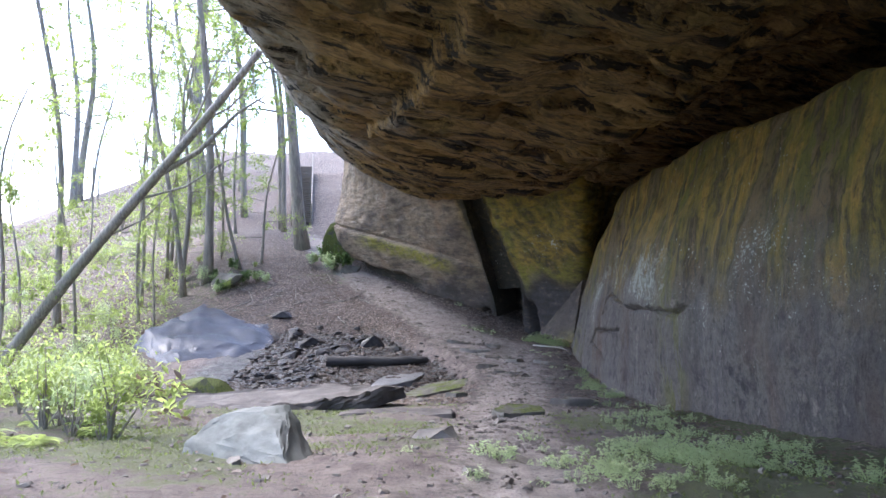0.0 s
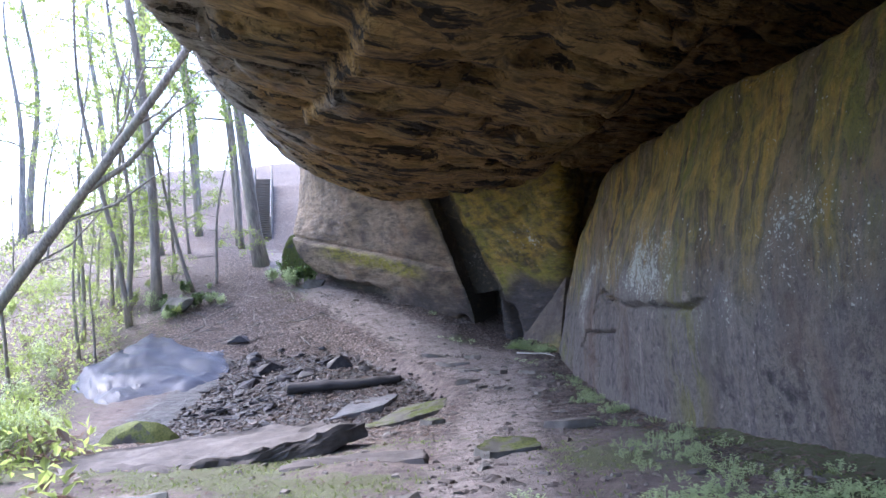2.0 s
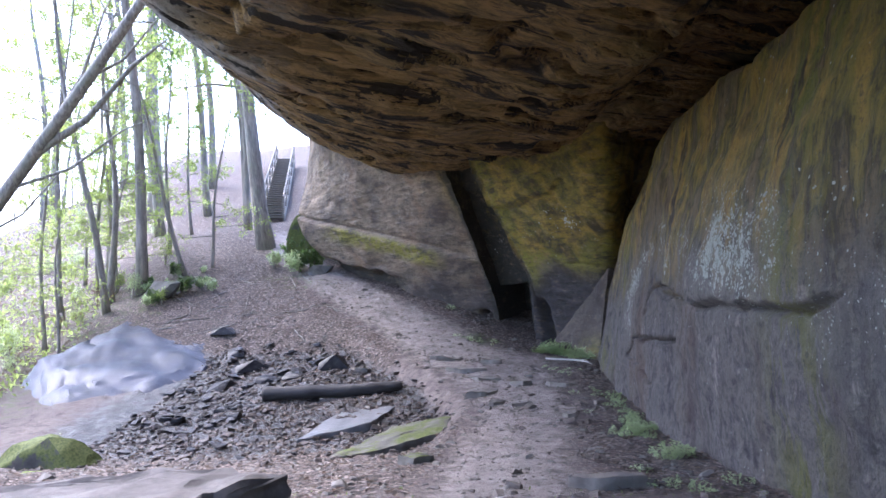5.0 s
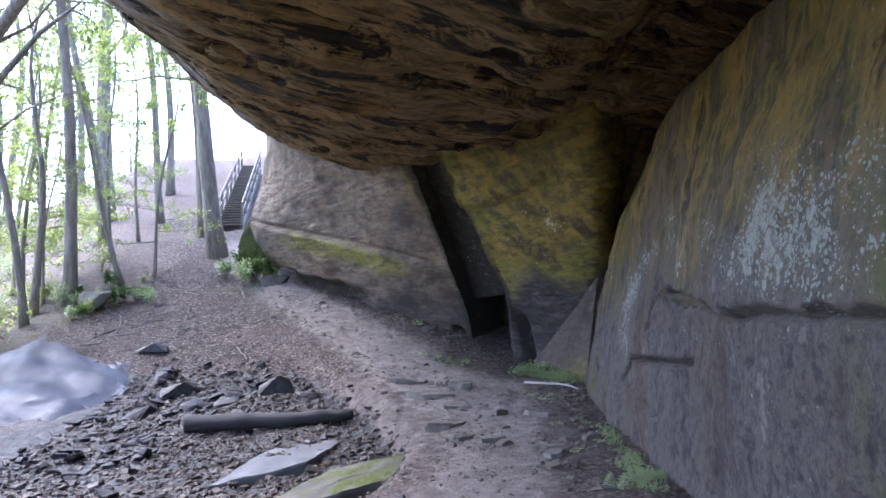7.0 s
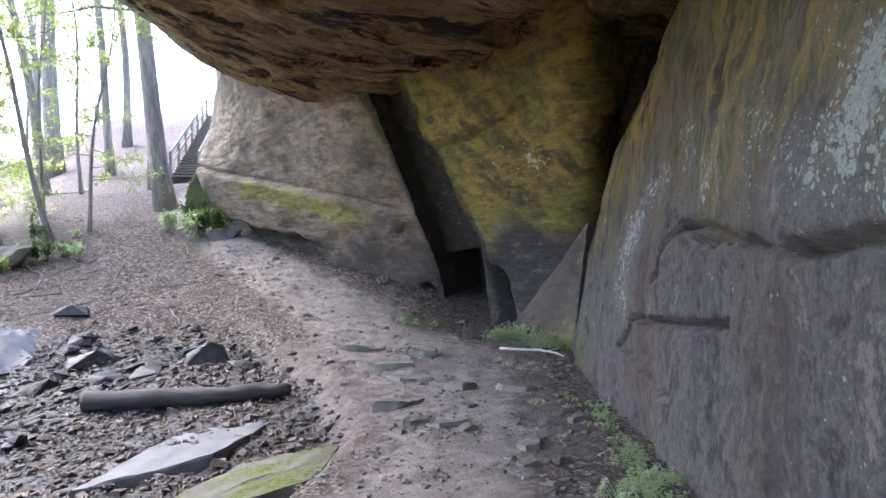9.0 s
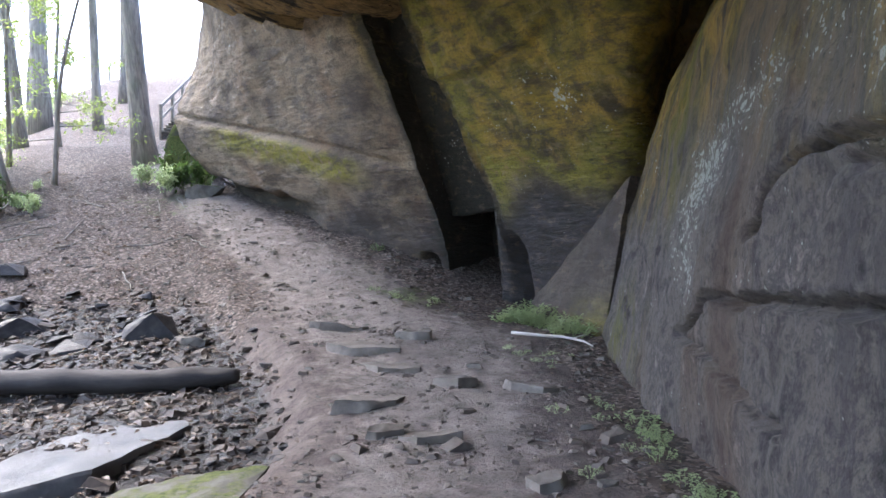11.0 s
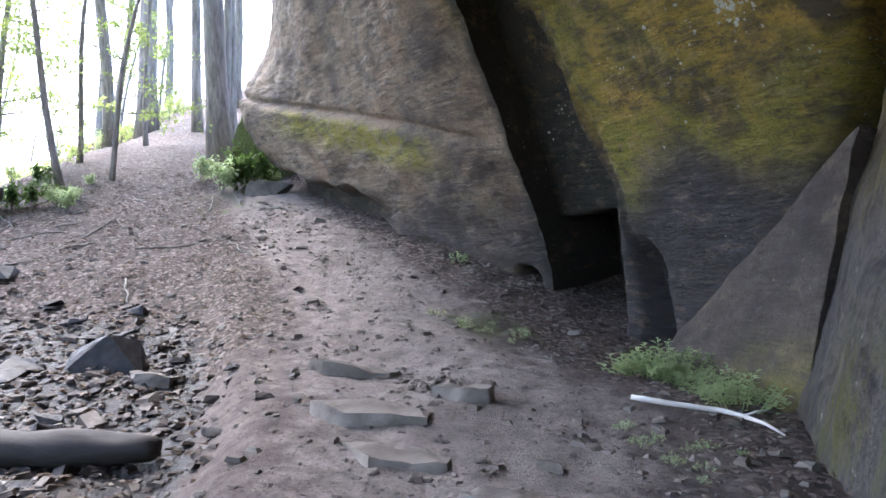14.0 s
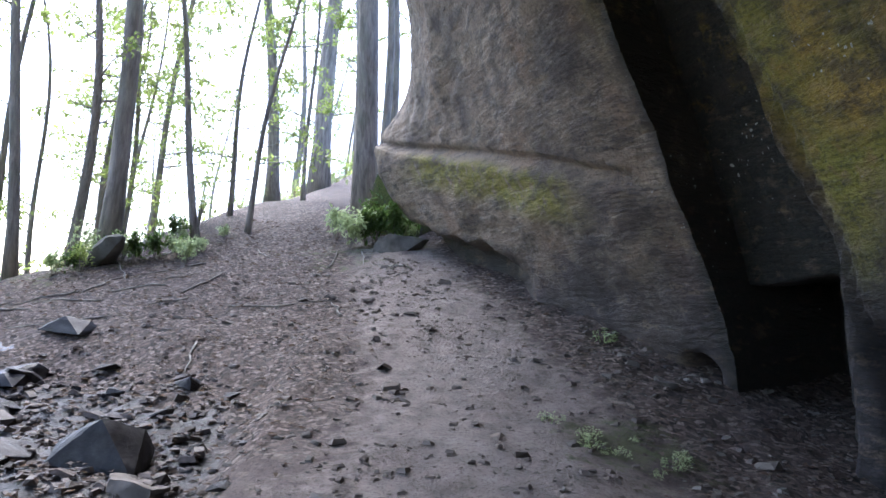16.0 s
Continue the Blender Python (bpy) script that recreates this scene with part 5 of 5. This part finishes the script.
for i in range(26):
    x, y = r.uniform(-9, -1.5), r.uniform(23.5, 31)
    a, ln = r.uniform(0, 6.283), r.uniform(0.4, 1.6)
    pts = []
    for f in np.linspace(-0.5, 0.5, 6):
        px, py = x + math.cos(a) * ln * f + r.uniform(-0.03, 0.03), y + math.sin(a) * ln * f + r.uniform(-0.03, 0.03)
        pts.append((px - x, py - y, gz(px, py) + 0.015))
    st = new("stick", smooth_all(scatter_mesh("stick", [tube(pts, [0.014, 0.016, 0.014, 0.012, 0.009, 0.004], 6)], BARK_PALE if i % 3 == 0 else BARK)))
    st.location = (x, y, 0)
    tagged(st, "thin dead stick lying among fallen leaves", "stick", "sticks on the slope")

# The sodden log and the bleached branch.
lp = [Vector((-4.15, 22.15, 0)), Vector((-3.2, 22.2, 0)), Vector((-2.2, 22.25, 0)), Vector((-1.5, 22.4, 0)), Vector((-1.15, 22.5, 0))]
lz = [0.08, 0.09, 0.1, 0.12, 0.14]
base_z = gz(-2.6, 22.25)
pts = [(p.x + 2.6, p.y - 22.25, z + base_z + 0.02) for p, z in zip(lp, lz)]
fine_pts = [tuple(catmull(np.array(pts), f)) for f in np.linspace(0, 1, 40)]
girth = [float(np.interp(f, (0, 0.25, 0.5, 0.75, 0.94, 1), (0.15, 0.145, 0.135, 0.12, 0.09, 0.05))) for f in np.linspace(0, 1, 40)]
log = new("log", smooth_all(scatter_mesh("log", [tube(fine_pts, girth, 20), tube([pts[1], (pts[1][0] + 0.2, pts[1][1] + 0.05, pts[1][2] + 0.22)], [0.04, 0.025], 7)], LOGWOOD)))
for v in log.data.vertices:
    v.co += v.normal * (0.03 * noise.noise(v.co * 2.5) + 0.015 * noise.noise(Vector((v.co.x * 3, v.co.y * 14, v.co.z * 14))))
log.location = (-2.6, 22.25, 0)
tagged(log, "dark sodden log lying across the wet rubble", "log")

tw = [(2.08, 23.75), (2.3, 23.7), (2.55, 23.68), (2.72, 23.6), (2.86, 23.55), (2.97, 23.35), (3.07, 23.2)]
pts = [(x - 2.5, y - 23.6, gz(x, y) + 0.04 + 0.015 * (i % 2)) for i, (x, y) in enumerate(tw)]
fork = [pts[4], (pts[4][0] + 0.1, pts[4][1] + 0.06, pts[4][2] + 0.03), (pts[4][0] + 0.18, pts[4][1] + 0.1, pts[4][2] + 0.04)]
twig = new("branch", smooth_all(scatter_mesh("branch", [tube(pts, [0.02, 0.022, 0.02, 0.02, 0.018, 0.013, 0.008], 8), tube(fork, [0.012, 0.009, 0.005], 6)], TWIG)))
twig.location = (2.5, 23.6, 0)
tagged(twig, "bleached bare branch lying on the ground", "branch")

# ---- the wooden stairs up the hillside ----


def beam(a, b, w, h):
    """A squared timber from a to b."""
    a, b = Vector(a), Vector(b)
    d = (b - a).normalized()
    s = d.cross(Vector((0, 0, 1)))
    s = s.normalized() if s.length > 1e-3 else Vector((1, 0, 0))
    u = s.cross(d).normalized()
    V = [tuple(q + s * i * w / 2 + u * j * h / 2) for q in (a, b) for i, j in ((-1, -1), (1, -1), (1, 1), (-1, 1))]
    return V, [(3, 2, 1, 0), (4, 5, 6, 7), (0, 1, 5, 4), (1, 2, 6, 5), (2, 3, 7, 6), (3, 0, 4, 7)]


S0, S1 = Vector((-8.9, 39.6, 0)), Vector((-11.4, 51.5, 0))
run = (S1 - S0).normalized()
across = Vector((run.y, -run.x, 0))
z_low, z_high = gz(S0.x, S0.y) + 0.05, gz(S1.x, S1.y) + 0.35
stairs = new("stairs")
stairs.location = (S0.x, S0.y, z_low)
inv = Matrix.Translation(-Vector((S0.x, S0.y, z_low)))
tread_me = scatter_mesh("tread", [beam(-across * 0.5, across * 0.5, 0.3, 0.05)], TIMBER)
for i in range(31):
    f = i / 30
    t = new("tread", tread_me)
    t.parent = stairs
    t.location = inv @ (S0.lerp(S1, f) + Vector((0, 0, z_low + (z_high - z_low) * f + 0.18)))
for sgn in (-1, 1):
    o = across * 0.52 * sgn
    lo, hi = inv @ (S0 + o + Vector((0, 0, z_low))), inv @ (S1 + o + Vector((0, 0, z_high)))
    st = new("stringer", scatter_mesh("stringer", [beam(lo, hi, 0.07, 0.28)], TIMBER))
    rl = new("handrail", scatter_mesh("handrail", [beam(lo + Vector((0, 0, 1.1)), hi + Vector((0, 0, 1.1)), 0.06, 0.1), beam(lo + Vector((0, 0, 0.65)), hi + Vector((0, 0, 0.65)), 0.04, 0.08)], TIMBER))
    st.parent = rl.parent = stairs
    for j in range(7):
        p = lo.lerp(hi, j / 6)
        po = new("post", scatter_mesh("post", [beam(p - Vector((0, 0, 0.6)), p + Vector((0, 0, 1.15)), 0.09, 0.09)], TIMBER))
        po.parent = stairs
tagged(stairs, "steep weathered wooden stairs with handrails on the hillside", "stairs")
